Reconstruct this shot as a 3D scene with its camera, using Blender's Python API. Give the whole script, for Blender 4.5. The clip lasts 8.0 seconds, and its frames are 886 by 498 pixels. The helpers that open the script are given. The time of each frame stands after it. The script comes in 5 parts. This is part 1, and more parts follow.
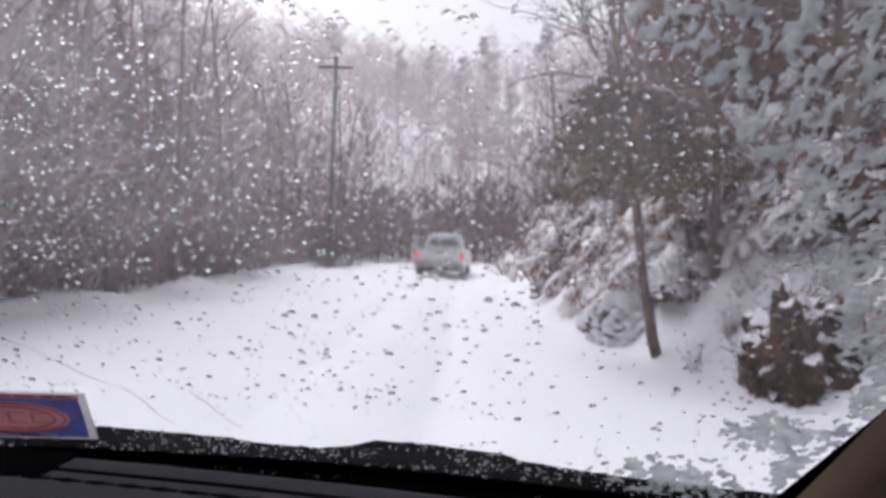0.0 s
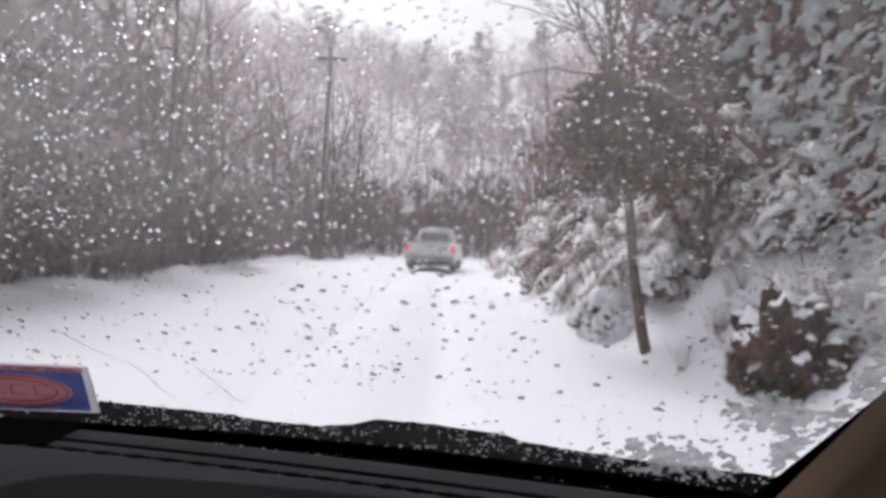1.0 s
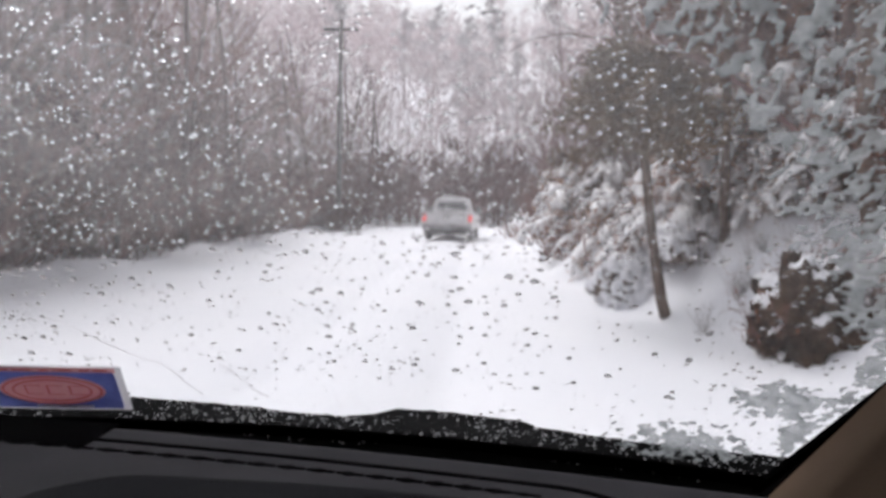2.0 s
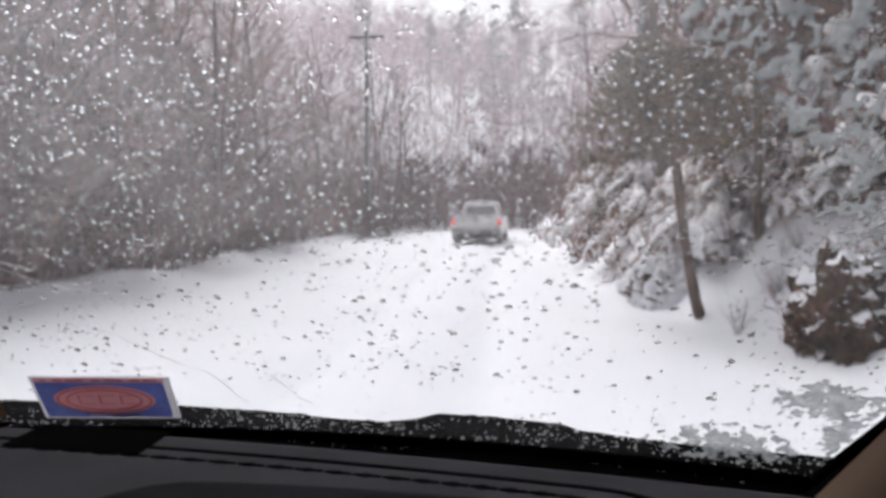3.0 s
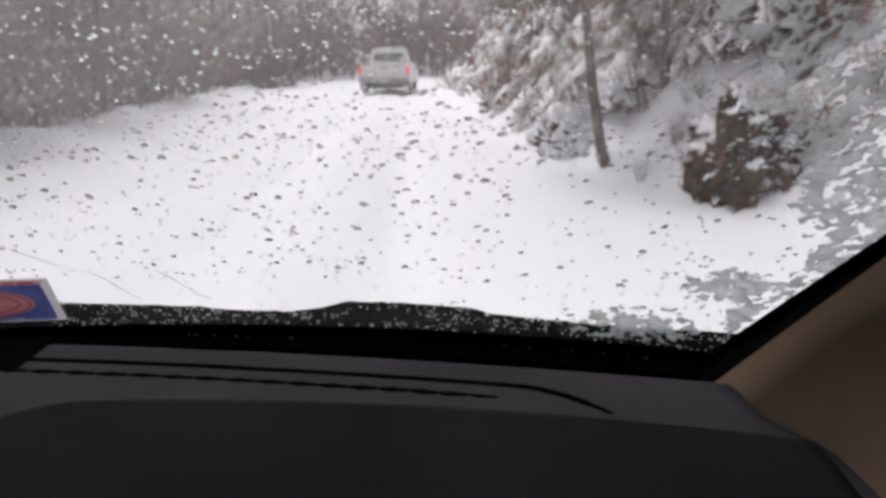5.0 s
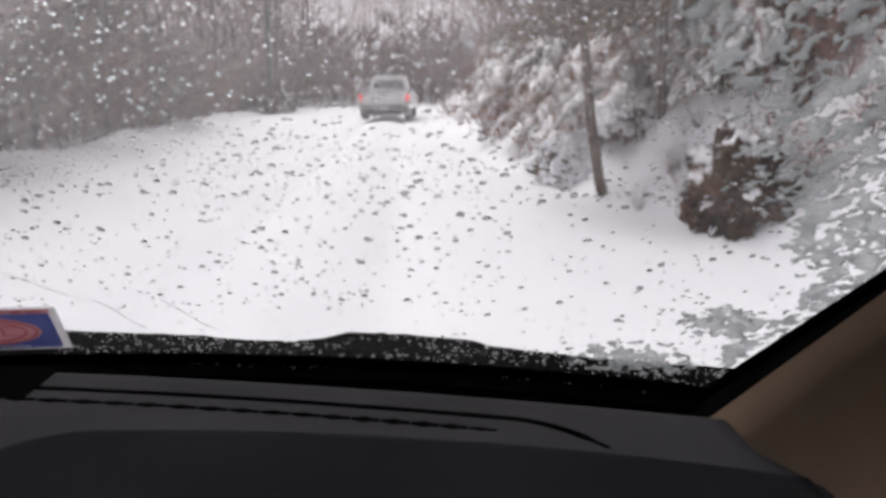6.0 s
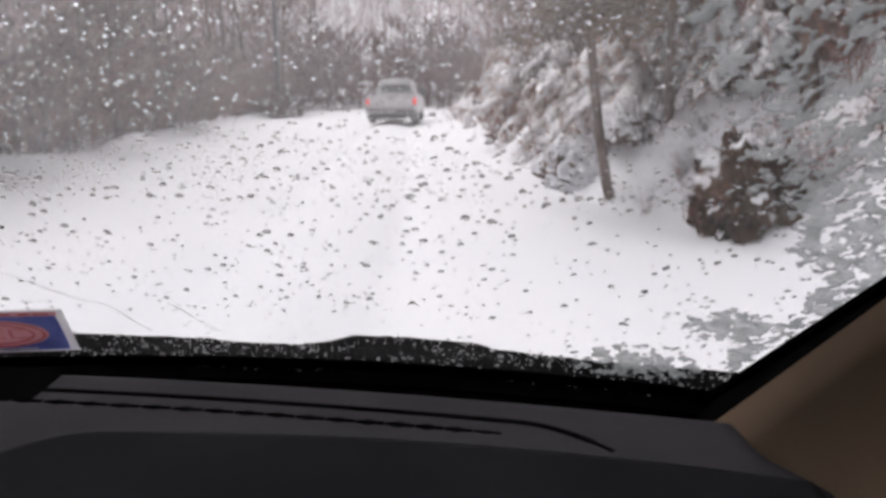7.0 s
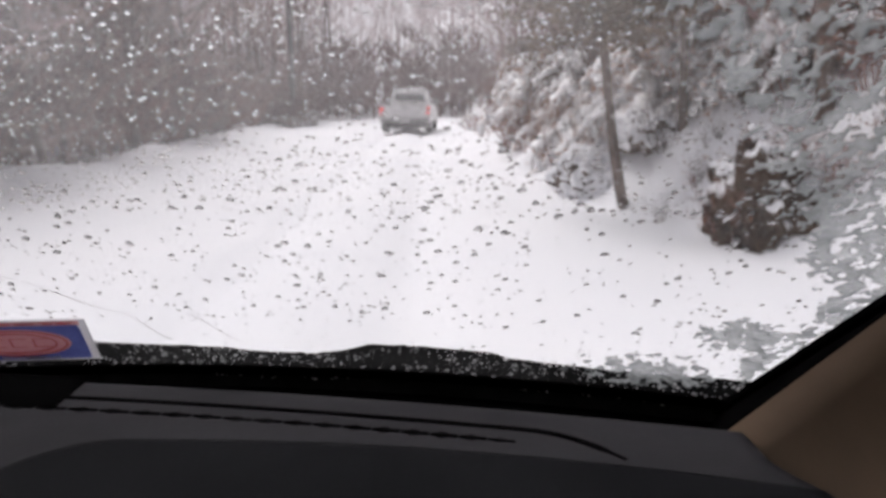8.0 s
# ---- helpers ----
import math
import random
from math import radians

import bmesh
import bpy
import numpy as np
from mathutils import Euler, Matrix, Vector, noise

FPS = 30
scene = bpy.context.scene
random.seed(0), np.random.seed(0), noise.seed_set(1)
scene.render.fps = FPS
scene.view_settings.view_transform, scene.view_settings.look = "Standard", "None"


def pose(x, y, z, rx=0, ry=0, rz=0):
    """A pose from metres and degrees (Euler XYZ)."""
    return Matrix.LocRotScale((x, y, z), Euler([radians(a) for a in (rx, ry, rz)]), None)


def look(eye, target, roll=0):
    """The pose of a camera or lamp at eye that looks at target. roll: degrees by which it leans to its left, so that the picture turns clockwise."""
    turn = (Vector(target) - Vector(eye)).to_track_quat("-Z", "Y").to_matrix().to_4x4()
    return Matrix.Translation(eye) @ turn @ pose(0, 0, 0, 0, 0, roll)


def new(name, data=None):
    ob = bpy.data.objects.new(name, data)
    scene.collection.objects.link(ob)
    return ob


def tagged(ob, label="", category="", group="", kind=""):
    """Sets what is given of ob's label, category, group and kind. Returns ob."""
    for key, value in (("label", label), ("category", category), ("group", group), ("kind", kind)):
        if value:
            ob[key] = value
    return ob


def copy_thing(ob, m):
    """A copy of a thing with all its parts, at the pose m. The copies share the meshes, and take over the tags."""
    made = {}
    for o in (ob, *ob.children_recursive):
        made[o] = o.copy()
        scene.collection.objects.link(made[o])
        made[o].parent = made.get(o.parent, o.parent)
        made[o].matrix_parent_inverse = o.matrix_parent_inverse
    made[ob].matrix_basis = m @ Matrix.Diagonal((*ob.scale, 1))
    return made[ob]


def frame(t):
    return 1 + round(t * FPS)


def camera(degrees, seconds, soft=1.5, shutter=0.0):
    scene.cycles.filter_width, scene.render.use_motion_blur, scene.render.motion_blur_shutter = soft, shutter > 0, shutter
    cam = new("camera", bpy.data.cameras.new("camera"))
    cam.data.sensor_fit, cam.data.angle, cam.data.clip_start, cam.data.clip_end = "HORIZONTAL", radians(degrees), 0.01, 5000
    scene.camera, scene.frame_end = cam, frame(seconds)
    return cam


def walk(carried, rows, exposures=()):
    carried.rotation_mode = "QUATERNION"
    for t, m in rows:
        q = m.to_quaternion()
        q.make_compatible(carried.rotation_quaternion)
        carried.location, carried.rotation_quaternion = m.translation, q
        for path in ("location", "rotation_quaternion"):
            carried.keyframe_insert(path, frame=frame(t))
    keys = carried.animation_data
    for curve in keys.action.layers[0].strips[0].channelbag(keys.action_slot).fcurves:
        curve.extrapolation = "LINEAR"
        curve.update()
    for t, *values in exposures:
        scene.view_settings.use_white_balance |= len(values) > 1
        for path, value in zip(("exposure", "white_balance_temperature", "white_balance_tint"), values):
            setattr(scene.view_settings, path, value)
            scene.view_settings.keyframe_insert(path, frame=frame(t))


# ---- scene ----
cam = camera(61.0, 8.0, soft=3.3)
PATH = [
    (0, (-0.015, 0.067, 1.285), (-0.067, 2.067, 1.273), 1.8),
    (0.5, (-0.019, 0.069, 1.284), (-0.069, 2.068, 1.252), 2.0),
    (1, (-0.031, 0.062, 1.268), (-0.058, 2.061, 1.243), 2.9),
    (1.5, (-0.036, 0.044, 1.269), (-0.046, 2.042, 1.182), 3.3),
    (1.7, (-0.028, 0.042, 1.296), (-0.056, 2.039, 1.196), 2.4),
    (2.8, (-0.026, 0.036, 1.302), (-0.149, 2.028, 1.181), -0.1),
    (3, (-0.036, 0.029, 1.303), (-0.185, 2.021, 1.203), -0.2),
    (3.3, (-0.017, 0.005, 1.325), (-0.298, 1.982, 1.209), -2.3),
    (3.5, (-0.016, -0.003, 1.325), (-0.394, 1.955, 1.16), -4.0),
    (3.8, (-0.023, -0.026, 1.332), (-0.483, 1.899, 1.047), -4.8),
    (4, (-0.028, 0.014, 1.331), (-0.362, 1.944, 0.925), -3.7),
    (4.2, (-0.035, 0.054, 1.31), (-0.08, 1.999, 0.85), -0.3),
    (4.5, (-0.012, 0.087, 1.355), (0.055, 2.017, 0.835), -0.6),
    (5, (-0.031, 0.086, 1.336), (0.052, 2.023, 0.842), -0.6),
    (5.2, (-0.023, 0.091, 1.348), (0.043, 2.034, 0.879), -0.6),
    (6.3, (-0.039, 0.067, 1.348), (0.057, 2.019, 0.923), 0.2),
    (6.5, (-0.032, 0.073, 1.353), (0.046, 2.022, 0.914), -0.0),
    (7, (-0.034, 0.07, 1.348), (0.038, 2.025, 0.931), -0.0),
    (7.5, (-0.026, 0.077, 1.352), (0.019, 2.031, 0.93), -0.4),
    (8, (-0.035, 0.059, 1.352), (0.001, 2.019, 0.958), -0.3),
]
walk(cam, [(t, look(e, g, r)) for t, e, g, r in PATH],
     exposures=[(0.0, -0.06, 6200, 18), (1.0, 0.0, 6350, 15), (3.0, 0.05, 6380, 13), (4.5, -0.03, 6560, 13), (8.0, -0.03, 6560, 15)])

# ---------------------------------------------------------------- light
world = bpy.data.worlds.new("overcast_sky")
scene.world = world
world.use_nodes = True
wn, wl = world.node_tree.nodes, world.node_tree.links
sky = wn.new("ShaderNodeTexSky")
sky.sky_type = "NISHITA"
sky.sun_disc = False
sky.sun_elevation = radians(54)
sky.sun_rotation = radians(-34)
sky.dust_density = 6.0
sky.air_density = 1.0
sky.ozone_density = 1.0
grey = wn.new("ShaderNodeHueSaturation")
grey.inputs["Saturation"].default_value = 0.12
wl.new(sky.outputs[0], grey.inputs["Color"])
bg = wn["Background"]
bg.inputs["Strength"].default_value = 0.15
wl.new(grey.outputs[0], bg.inputs["Color"])

sun_data = bpy.data.lights.new("sun", "SUN")
sun_data.energy = 0.5
sun_data.angle = radians(40)
sun_data.color = (1.0, 0.97, 0.95)
sun = new("sun", sun_data)
sun.matrix_world = look((-31, 46, 78), (0, 0, 0))

# ---------------------------------------------------------------- materials
def material(name, rough=0.6, metal=0.0):
    m = bpy.data.materials.new(name)
    m.use_nodes = True
    b = m.node_tree.nodes["Principled BSDF"]
    b.inputs["Roughness"].default_value = rough
    b.inputs["Metallic"].default_value = metal
    return m, m.node_tree.nodes, m.node_tree.links, b


def dull(mat, level):
    """Less sheen at grazing angles."""
    mat.node_tree.nodes["Principled BSDF"].inputs["Specular IOR Level"].default_value = level
    return mat


def mottled(name, dark, light, scale=4.0, fine=60.0, rough=0.7, bump=0.3, dist=0.01, metal=0.0, per_object=0.0, space="Object"):
    """Two scales of noise between two colours, with fine relief."""
    m, n, l, b = material(name, rough, metal)
    tc = n.new("ShaderNodeTexCoord")
    a = n.new("ShaderNodeTexNoise")
    a.inputs["Scale"].default_value = scale
    a.inputs["Detail"].default_value = 6
    f = n.new("ShaderNodeTexNoise")
    f.inputs["Scale"].default_value = fine
    f.inputs["Detail"].default_value = 4
    for t in (a, f):
        l.new(tc.outputs[space], t.inputs["Vector"])
    mix = n.new("ShaderNodeMath")
    mix.operation = "MULTIPLY_ADD"
    l.new(f.outputs[0], mix.inputs[0])
    mix.inputs[1].default_value = 0.45
    sub = n.new("ShaderNodeMath")
    sub.operation = "SUBTRACT"
    l.new(a.outputs[0], sub.inputs[0])
    sub.inputs[1].default_value = 0.22
    l.new(sub.outputs[0], mix.inputs[2])
    out = mix.outputs[0]
    if per_object:
        oi = n.new("ShaderNodeObjectInfo")
        r = n.new("ShaderNodeMath")
        r.operation = "MULTIPLY_ADD"
        l.new(oi.outputs["Random"], r.inputs[0])
        r.inputs[1].default_value = per_object
        l.new(out, r.inputs[2])
        s2 = n.new("ShaderNodeMath")
        s2.operation = "SUBTRACT"
        l.new(r.outputs[0], s2.inputs[0])
        s2.inputs[1].default_value = per_object / 2
        out = s2.outputs[0]
    ramp = n.new("ShaderNodeValToRGB")
    ramp.color_ramp.elements[0].position = 0.3
    ramp.color_ramp.elements[1].position = 0.7
    ramp.color_ramp.elements[0].color = (*dark, 1)
    ramp.color_ramp.elements[1].color = (*light, 1)
    l.new(out, ramp.inputs[0])
    l.new(ramp.outputs[0], b.inputs["Base Color"])
    if bump:
        bp = n.new("ShaderNodeBump")
        bp.inputs["Strength"].default_value = bump
        bp.inputs["Distance"].default_value = dist
        l.new(mix.outputs[0], bp.inputs["Height"])
        l.new(bp.outputs[0], b.inputs["Normal"])
    return m, n, l, b, ramp


def snowed(mat, low, high, scale=9.0, colour=(0.82, 0.83, 0.86)):
    """Lets snow lie on the faces that look up."""
    m, n, l, b, ramp = mat
    geo = n.new("ShaderNodeNewGeometry")
    sep = n.new("ShaderNodeSeparateXYZ")
    l.new(geo.outputs["Normal"], sep.inputs[0])
    tc = n.new("ShaderNodeTexCoord")
    ns = n.new("ShaderNodeTexNoise")
    ns.inputs["Scale"].default_value = scale
    ns.inputs["Detail"].default_value = 5
    l.new(tc.outputs["Object"], ns.inputs["Vector"])
    add = n.new("ShaderNodeMath")
    add.operation = "MULTIPLY_ADD"
    l.new(ns.outputs[0], add.inputs[0])
    add.inputs[1].default_value = 1.2
    l.new(sep.outputs["Z"], add.inputs[2])
    rng = n.new("ShaderNodeMapRange")
    rng.inputs["From Min"].default_value = low
    rng.inputs["From Max"].default_value = high
    l.new(add.outputs[0], rng.inputs["Value"])
    mx = n.new("ShaderNodeMix")
    mx.data_type = "RGBA"
    l.new(rng.outputs[0], mx.inputs[0])
    l.new(ramp.outputs[0], mx.inputs[6])
    mx.inputs[7].default_value = (*colour, 1)
    l.new(mx.outputs[2], b.inputs["Base Color"])
    return m


SNOW = mottled("snow", (0.80, 0.81, 0.85), (0.88, 0.88, 0.91), 0.35, 14.0, 0.75, 0.5, 0.05)[0]
SNOW_LUMP = mottled("clinging_snow", (0.86, 0.855, 0.87), (0.93, 0.925, 0.935), 6.0, 50.0, 0.8, 0.5, 0.02)[0]
BARK = snowed(mottled("dark_bark", (0.060, 0.045, 0.042), (0.18, 0.140, 0.128), 3.0, 30.0, 0.9, 0.8, 0.02, per_object=0.25), 1.25, 1.6, 5.0)
TWIG = snowed(mottled("wet_twigs", (0.115, 0.060, 0.053), (0.27, 0.150, 0.132), 2.0, 20.0, 0.9, 0.0, per_object=0.3), 1.6, 2.0, 3.0)
# middle-distance and far trees: base colours paled to carry the haze in the air
PALE_TWIG = snowed(mottled("pale_brown_twigs", (0.175, 0.112, 0.108), (0.35, 0.243, 0.235), 1.5, 12.0, 0.9, 0.0, per_object=0.35), 1.6, 2.0, 2.0)
HAZE_TWIG = snowed(mottled("haze_pale_twigs", (0.54, 0.435, 0.44), (0.76, 0.65, 0.655), 1.5, 12.0, 0.9, 0.0, per_object=0.35), 0.8, 1.4, 2.0)
HAZE_BARK = snowed(mottled("haze_pale_bark", (0.44, 0.375, 0.38), (0.62, 0.55, 0.555), 1.5, 14.0, 0.9, 0.4, 0.02, per_object=0.3), 0.95, 1.3, 2.0)
NEEDLES = snowed(mottled("olive_needles", (0.045, 0.029, 0.017), (0.13, 0.088, 0.050), 2.5, 25.0, 0.8, 0.0), 1.55, 1.9, 4.0)
PINE_FAN = snowed(mottled("rusty_olive_needles", (0.085, 0.055, 0.034), (0.22, 0.150, 0.098), 2.5, 25.0, 0.8, 0.0), 1.5, 1.9, 4.0)
HAZE_NEEDLES = snowed(mottled("haze_pale_needles", (0.48, 0.455, 0.465), (0.68, 0.65, 0.66), 1.0, 9.0, 0.9, 0.0), 1.2, 1.8, 2.0)
LAUREL = snowed(mottled("dark_evergreen_leaves", (0.034, 0.020, 0.018), (0.098, 0.060, 0.054), 3.0, 25.0, 0.75, 0.0, per_object=0.3), 1.75, 2.1, 5.0)
LEAVES = snowed(mottled("brown_leaves", (0.085, 0.034, 0.022), (0.25, 0.118, 0.078), 4.0, 30.0, 0.8, 0.0), 1.55, 1.9, 4.0)
DRY = snowed(mottled("dry_beige_leaves", (0.24, 0.138, 0.098), (0.48, 0.325, 0.25), 4.0, 30.0, 0.85, 0.0), 1.45, 1.9, 4.0)
TRUNK = snowed(mottled("pale_brown_bark", (0.075, 0.055, 0.046), (0.22, 0.165, 0.14), 4.0, 35.0, 0.9, 0.8, 0.02), 1.25, 1.6, 5.0)
for m in (BARK, TWIG, PALE_TWIG, HAZE_TWIG, HAZE_BARK, NEEDLES, PINE_FAN, LAUREL, LEAVES, DRY, TRUNK):
    dull(m, 0.12)
CRAG_SNOW = mottled("rough_snow", (0.74, 0.74, 0.77), (0.87, 0.87, 0.9), 3.0, 24.0, 0.8, 0.6, 0.03)[0]
GREY_ROCK = snowed(mottled("grey_brown_rock", (0.045, 0.032, 0.026), (0.19, 0.14, 0.115), 3.5, 22.0, 0.75, 0.9, 0.05), 1.0, 1.5, 2.5)
ROCK = snowed(mottled("wet_rock", (0.014, 0.009, 0.007), (0.095, 0.058, 0.038), 3.5, 22.0, 0.75, 0.9, 0.05), 1.4, 1.65, 2.5)
dull(ROCK, 0.15)
dull(GREY_ROCK, 0.15)
POLE_WOOD = mottled("weathered_pole_wood", (0.06, 0.055, 0.055), (0.15, 0.14, 0.135), 1.5, 25.0, 0.9, 0.4, 0.01)[0]
WIRE = mottled("black_cable", (0.02, 0.02, 0.02), (0.05, 0.05, 0.05), 3, 20, 0.6, 0)[0]

DASH = dull(mottled("grey_dash_vinyl", (0.0175, 0.0170, 0.0195), (0.0265, 0.0258, 0.029), 5.0, 900.0, 0.8, 0.25, 0.0008)[0], 0.02)
# dash vinyl darkened for the slope that faces away from the sky
PAD = dull(mottled("shaded_dash_vinyl", (0.0066, 0.0068, 0.0079), (0.0105, 0.0108, 0.0123), 5.0, 900.0, 0.8, 0.25, 0.0008)[0], 0.01)
BLACK = dull(mottled("matt_black_plastic", (0.0012, 0.0012, 0.0013), (0.0025, 0.0025, 0.0026), 8.0, 400.0, 0.9, 0.2, 0.0008)[0], 0.0)
COWL = dull(mottled("wet_black_plastic", (0.004, 0.004, 0.0044), (0.018, 0.0175, 0.0185), 25.0, 260.0, 0.5, 0.8, 0.004)[0], 0.12)
BEIGE = mottled("tan_trim_cloth", (0.066, 0.040, 0.022), (0.094, 0.059, 0.034), 6.0, 700.0, 0.85, 0.3, 0.0008)[0]
LINING = mottled("grey_headlining", (0.26, 0.24, 0.22), (0.33, 0.31, 0.28), 6.0, 500.0, 0.9, 0.3, 0.0008)[0]

# truck paint, plastic and window: spray and slush, paled further for haze
TRUCK_PAINT = snowed(mottled("silver_paint_with_spray_and_haze", (0.60, 0.585, 0.59), (0.78, 0.77, 0.77), 3.0, 18.0, 0.45, 0.2, 0.004), 1.1, 1.4, 4.0)
TRUCK_DARK = mottled("dark_plastic_with_slush_and_haze", (0.10, 0.098, 0.10), (0.45, 0.44, 0.44), 5.0, 22.0, 0.7, 0.4, 0.01)[0]
TRUCK_GLASS = mottled("tinted_rear_window_in_haze", (0.07, 0.072, 0.075), (0.30, 0.30, 0.31), 3, 20, 0.25, 0)[0]
TYRE = mottled("snowy_tyre_rubber", (0.015, 0.015, 0.016), (0.12, 0.12, 0.12), 6, 30, 0.9, 0.4, 0.01)[0]
CHROME = mottled("dull_chrome", (0.5, 0.5, 0.5), (0.65, 0.65, 0.65), 5, 40, 0.3, 0, metal=1.0)[0]
WHITE_BAR = mottled("white_print", (0.62, 0.62, 0.64), (0.72, 0.72, 0.74), 9, 200, 0.6, 0)[0]

m, n, l, b = material("red_tail_lamp", 0.25)
b.inputs["Base Color"].default_value = (0.6, 0.10, 0.10, 1)
b.inputs["Emission Color"].default_value = (1.0, 0.06, 0.05, 1)
b.inputs["Emission Strength"].default_value = 0.55
TAIL = m

CARD_BLUE = mottled("blue_card_print", (0.12, 0.15, 0.46), (0.20, 0.25, 0.60), 18, 220, 0.5, 0.1, 0.0005)[0]
CARD_RED = mottled("faded_red_print", (0.60, 0.13, 0.13), (0.72, 0.22, 0.2), 22, 260, 0.5, 0)[0]
CARD_PINK = mottled("faded_pink_print", (0.80, 0.36, 0.38), (0.86, 0.46, 0.47), 22, 260, 0.5, 0)[0]
CARD_WHITE = mottled("card_edge_paper", (0.70, 0.69, 0.72), (0.8, 0.8, 0.82), 12, 200, 0.6, 0)[0]
CARD_BROWN = mottled("brown_cardboard", (0.17, 0.10, 0.055), (0.28, 0.175, 0.10), 14, 160, 0.8, 0.2, 0.001)[0]
CARD_NAVY = mottled("dark_blue_print", (0.015, 0.02, 0.05), (0.03, 0.035, 0.075), 14, 160, 0.7, 0)[0]

# card stock lets some daylight through
for m in (CARD_BLUE, CARD_RED, CARD_PINK, CARD_WHITE, CARD_BROWN, WHITE_BAR):
    n, l = m.node_tree.nodes, m.node_tree.links
    b = n["Principled BSDF"]
    tl = n.new("ShaderNodeBsdfTranslucent")
    l.new(b.inputs["Base Color"].links[0].from_socket, tl.inputs[0])
    mx = n.new("ShaderNodeMixShader")
    mx.inputs[0].default_value = 0.6
    l.new(b.outputs[0], mx.inputs[1])
    l.new(tl.outputs[0], mx.inputs[2])
    l.new(mx.outputs[0], n["Material Output"].inputs[0])

# windscreen glass: clear, with an uneven daylight-scattering film in place of haze outside
m, n, l, b = material("haze_film_windscreen_glass")
n.remove(b)
out = n["Material Output"]
# the thin running film of water on it bends the view a little, unevenly
clear = n.new("ShaderNodeBsdfRefraction")
clear.inputs["Color"].default_value = (0.985, 0.99, 0.99, 1)
clear.inputs["IOR"].default_value = 1.055
wet = n.new("ShaderNodeTexNoise")
wet.inputs["Scale"].default_value = 16.0
wet.inputs["Detail"].default_value = 4
wet_at = n.new("ShaderNodeTexCoord")
l.new(wet_at.outputs["Object"], wet.inputs["Vector"])
film_rough = n.new("ShaderNodeMapRange")
film_rough.inputs["From Min"].default_value = 0.35
film_rough.inputs["From Max"].default_value = 0.65
film_rough.inputs["To Min"].default_value = 0.05
film_rough.inputs["To Max"].default_value = 0.13
l.new(wet.outputs[0], film_rough.inputs["Value"])
l.new(film_rough.outputs[0], clear.inputs["Roughness"])
gloss = n.new("ShaderNodeBsdfGlossy")
gloss.inputs["Roughness"].default_value = 0.03
facing = n.new("ShaderNodeLayerWeight")
facing.inputs["Blend"].default_value = 0.35
power = n.new("ShaderNodeMath")
power.operation = "POWER"
power.inputs[1].default_value = 5.0
l.new(facing.outputs["Facing"], power.inputs[0])
amount = n.new("ShaderNodeMapRange")
amount.inputs["To Min"].default_value = 0.02
amount.inputs["To Max"].default_value = 0.30
l.new(power.outputs[0], amount.inputs["Value"])
mix1 = n.new("ShaderNodeMixShader")
l.new(amount.outputs[0], mix1.inputs[0])
l.new(clear.outputs[0], mix1.inputs[1])
l.new(gloss.outputs[0], mix1.inputs[2])
film = n.new("ShaderNodeBsdfTranslucent")
film.inputs[0].default_value = (0.85, 0.85, 0.87, 1)
tc = n.new("ShaderNodeTexCoord")
ns = n.new("ShaderNodeTexNoise")
ns.inputs["Scale"].default_value = 7.0
ns.inputs["Detail"].default_value = 5
l.new(tc.outputs["Object"], ns.inputs["Vector"])
rng = n.new("ShaderNodeMapRange")
rng.inputs["From Min"].default_value = 0.3
rng.inputs["From Max"].default_value = 0.7
rng.inputs["To Min"].default_value = 0.022
rng.inputs["To Max"].default_value = 0.052
l.new(ns.outputs[0], rng.inputs["Value"])
# the haze film thins at the foot, to leave the near cowl dark
sep = n.new("ShaderNodeSeparateXYZ")
l.new(tc.outputs["Object"], sep.inputs[0])
foot = n.new("ShaderNodeMapRange")
foot.inputs["From Min"].default_value = 1.085
foot.inputs["From Max"].default_value = 1.25
foot.inputs["To Min"].default_value = 0.15
foot.inputs["To Max"].default_value = 1.0
l.new(sep.outputs["Z"], foot.inputs["Value"])
# and thickens higher up, where the distant woods and hills are hazier
upper = n.new("ShaderNodeMapRange")
upper.inputs["From Min"].default_value = 1.245
upper.inputs["From Max"].default_value = 1.46
upper.inputs["To Min"].default_value = 0.0
upper.inputs["To Max"].default_value = 1.35
l.new(sep.outputs["Z"], upper.inputs["Value"])
haze_up = n.new("ShaderNodeMath")
haze_up.operation = "ADD"
l.new(foot.outputs[0], haze_up.inputs[0])
l.new(upper.outputs[0], haze_up.inputs[1])
# thinned to the right, where the near bank has little haze
side = n.new("ShaderNodeMapRange")
side.inputs["From Min"].default_value = 0.0
side.inputs["From Max"].default_value = 0.16
side.inputs["To Min"].default_value = 1.0
side.inputs["To Max"].default_value = 0.35
l.new(sep.outputs["X"], side.inputs["Value"])
haze_right = n.new("ShaderNodeMath")
haze_right.operation = "MULTIPLY"
l.new(haze_up.outputs[0], haze_right.inputs[0])
l.new(side.outputs[0], haze_right.inputs[1])
# and thinned to the left, where the near wood is darker
driver = n.new("ShaderNodeMapRange")
driver.inputs["From Min"].default_value = -0.85
driver.inputs["From Max"].default_value = -0.30
driver.inputs["To Min"].default_value = 0.35
driver.inputs["To Max"].default_value = 1.0
l.new(sep.outputs["X"], driver.inputs["Value"])
haze_left = n.new("ShaderNodeMath")
haze_left.operation = "MULTIPLY"
l.new(haze_right.outputs[0], haze_left.inputs[0])
l.new(driver.outputs[0], haze_left.inputs[1])
mist = n.new("ShaderNodeMath")
mist.operation = "MULTIPLY"
l.new(rng.outputs[0], mist.inputs[0])
l.new(haze_left.outputs[0], mist.inputs[1])
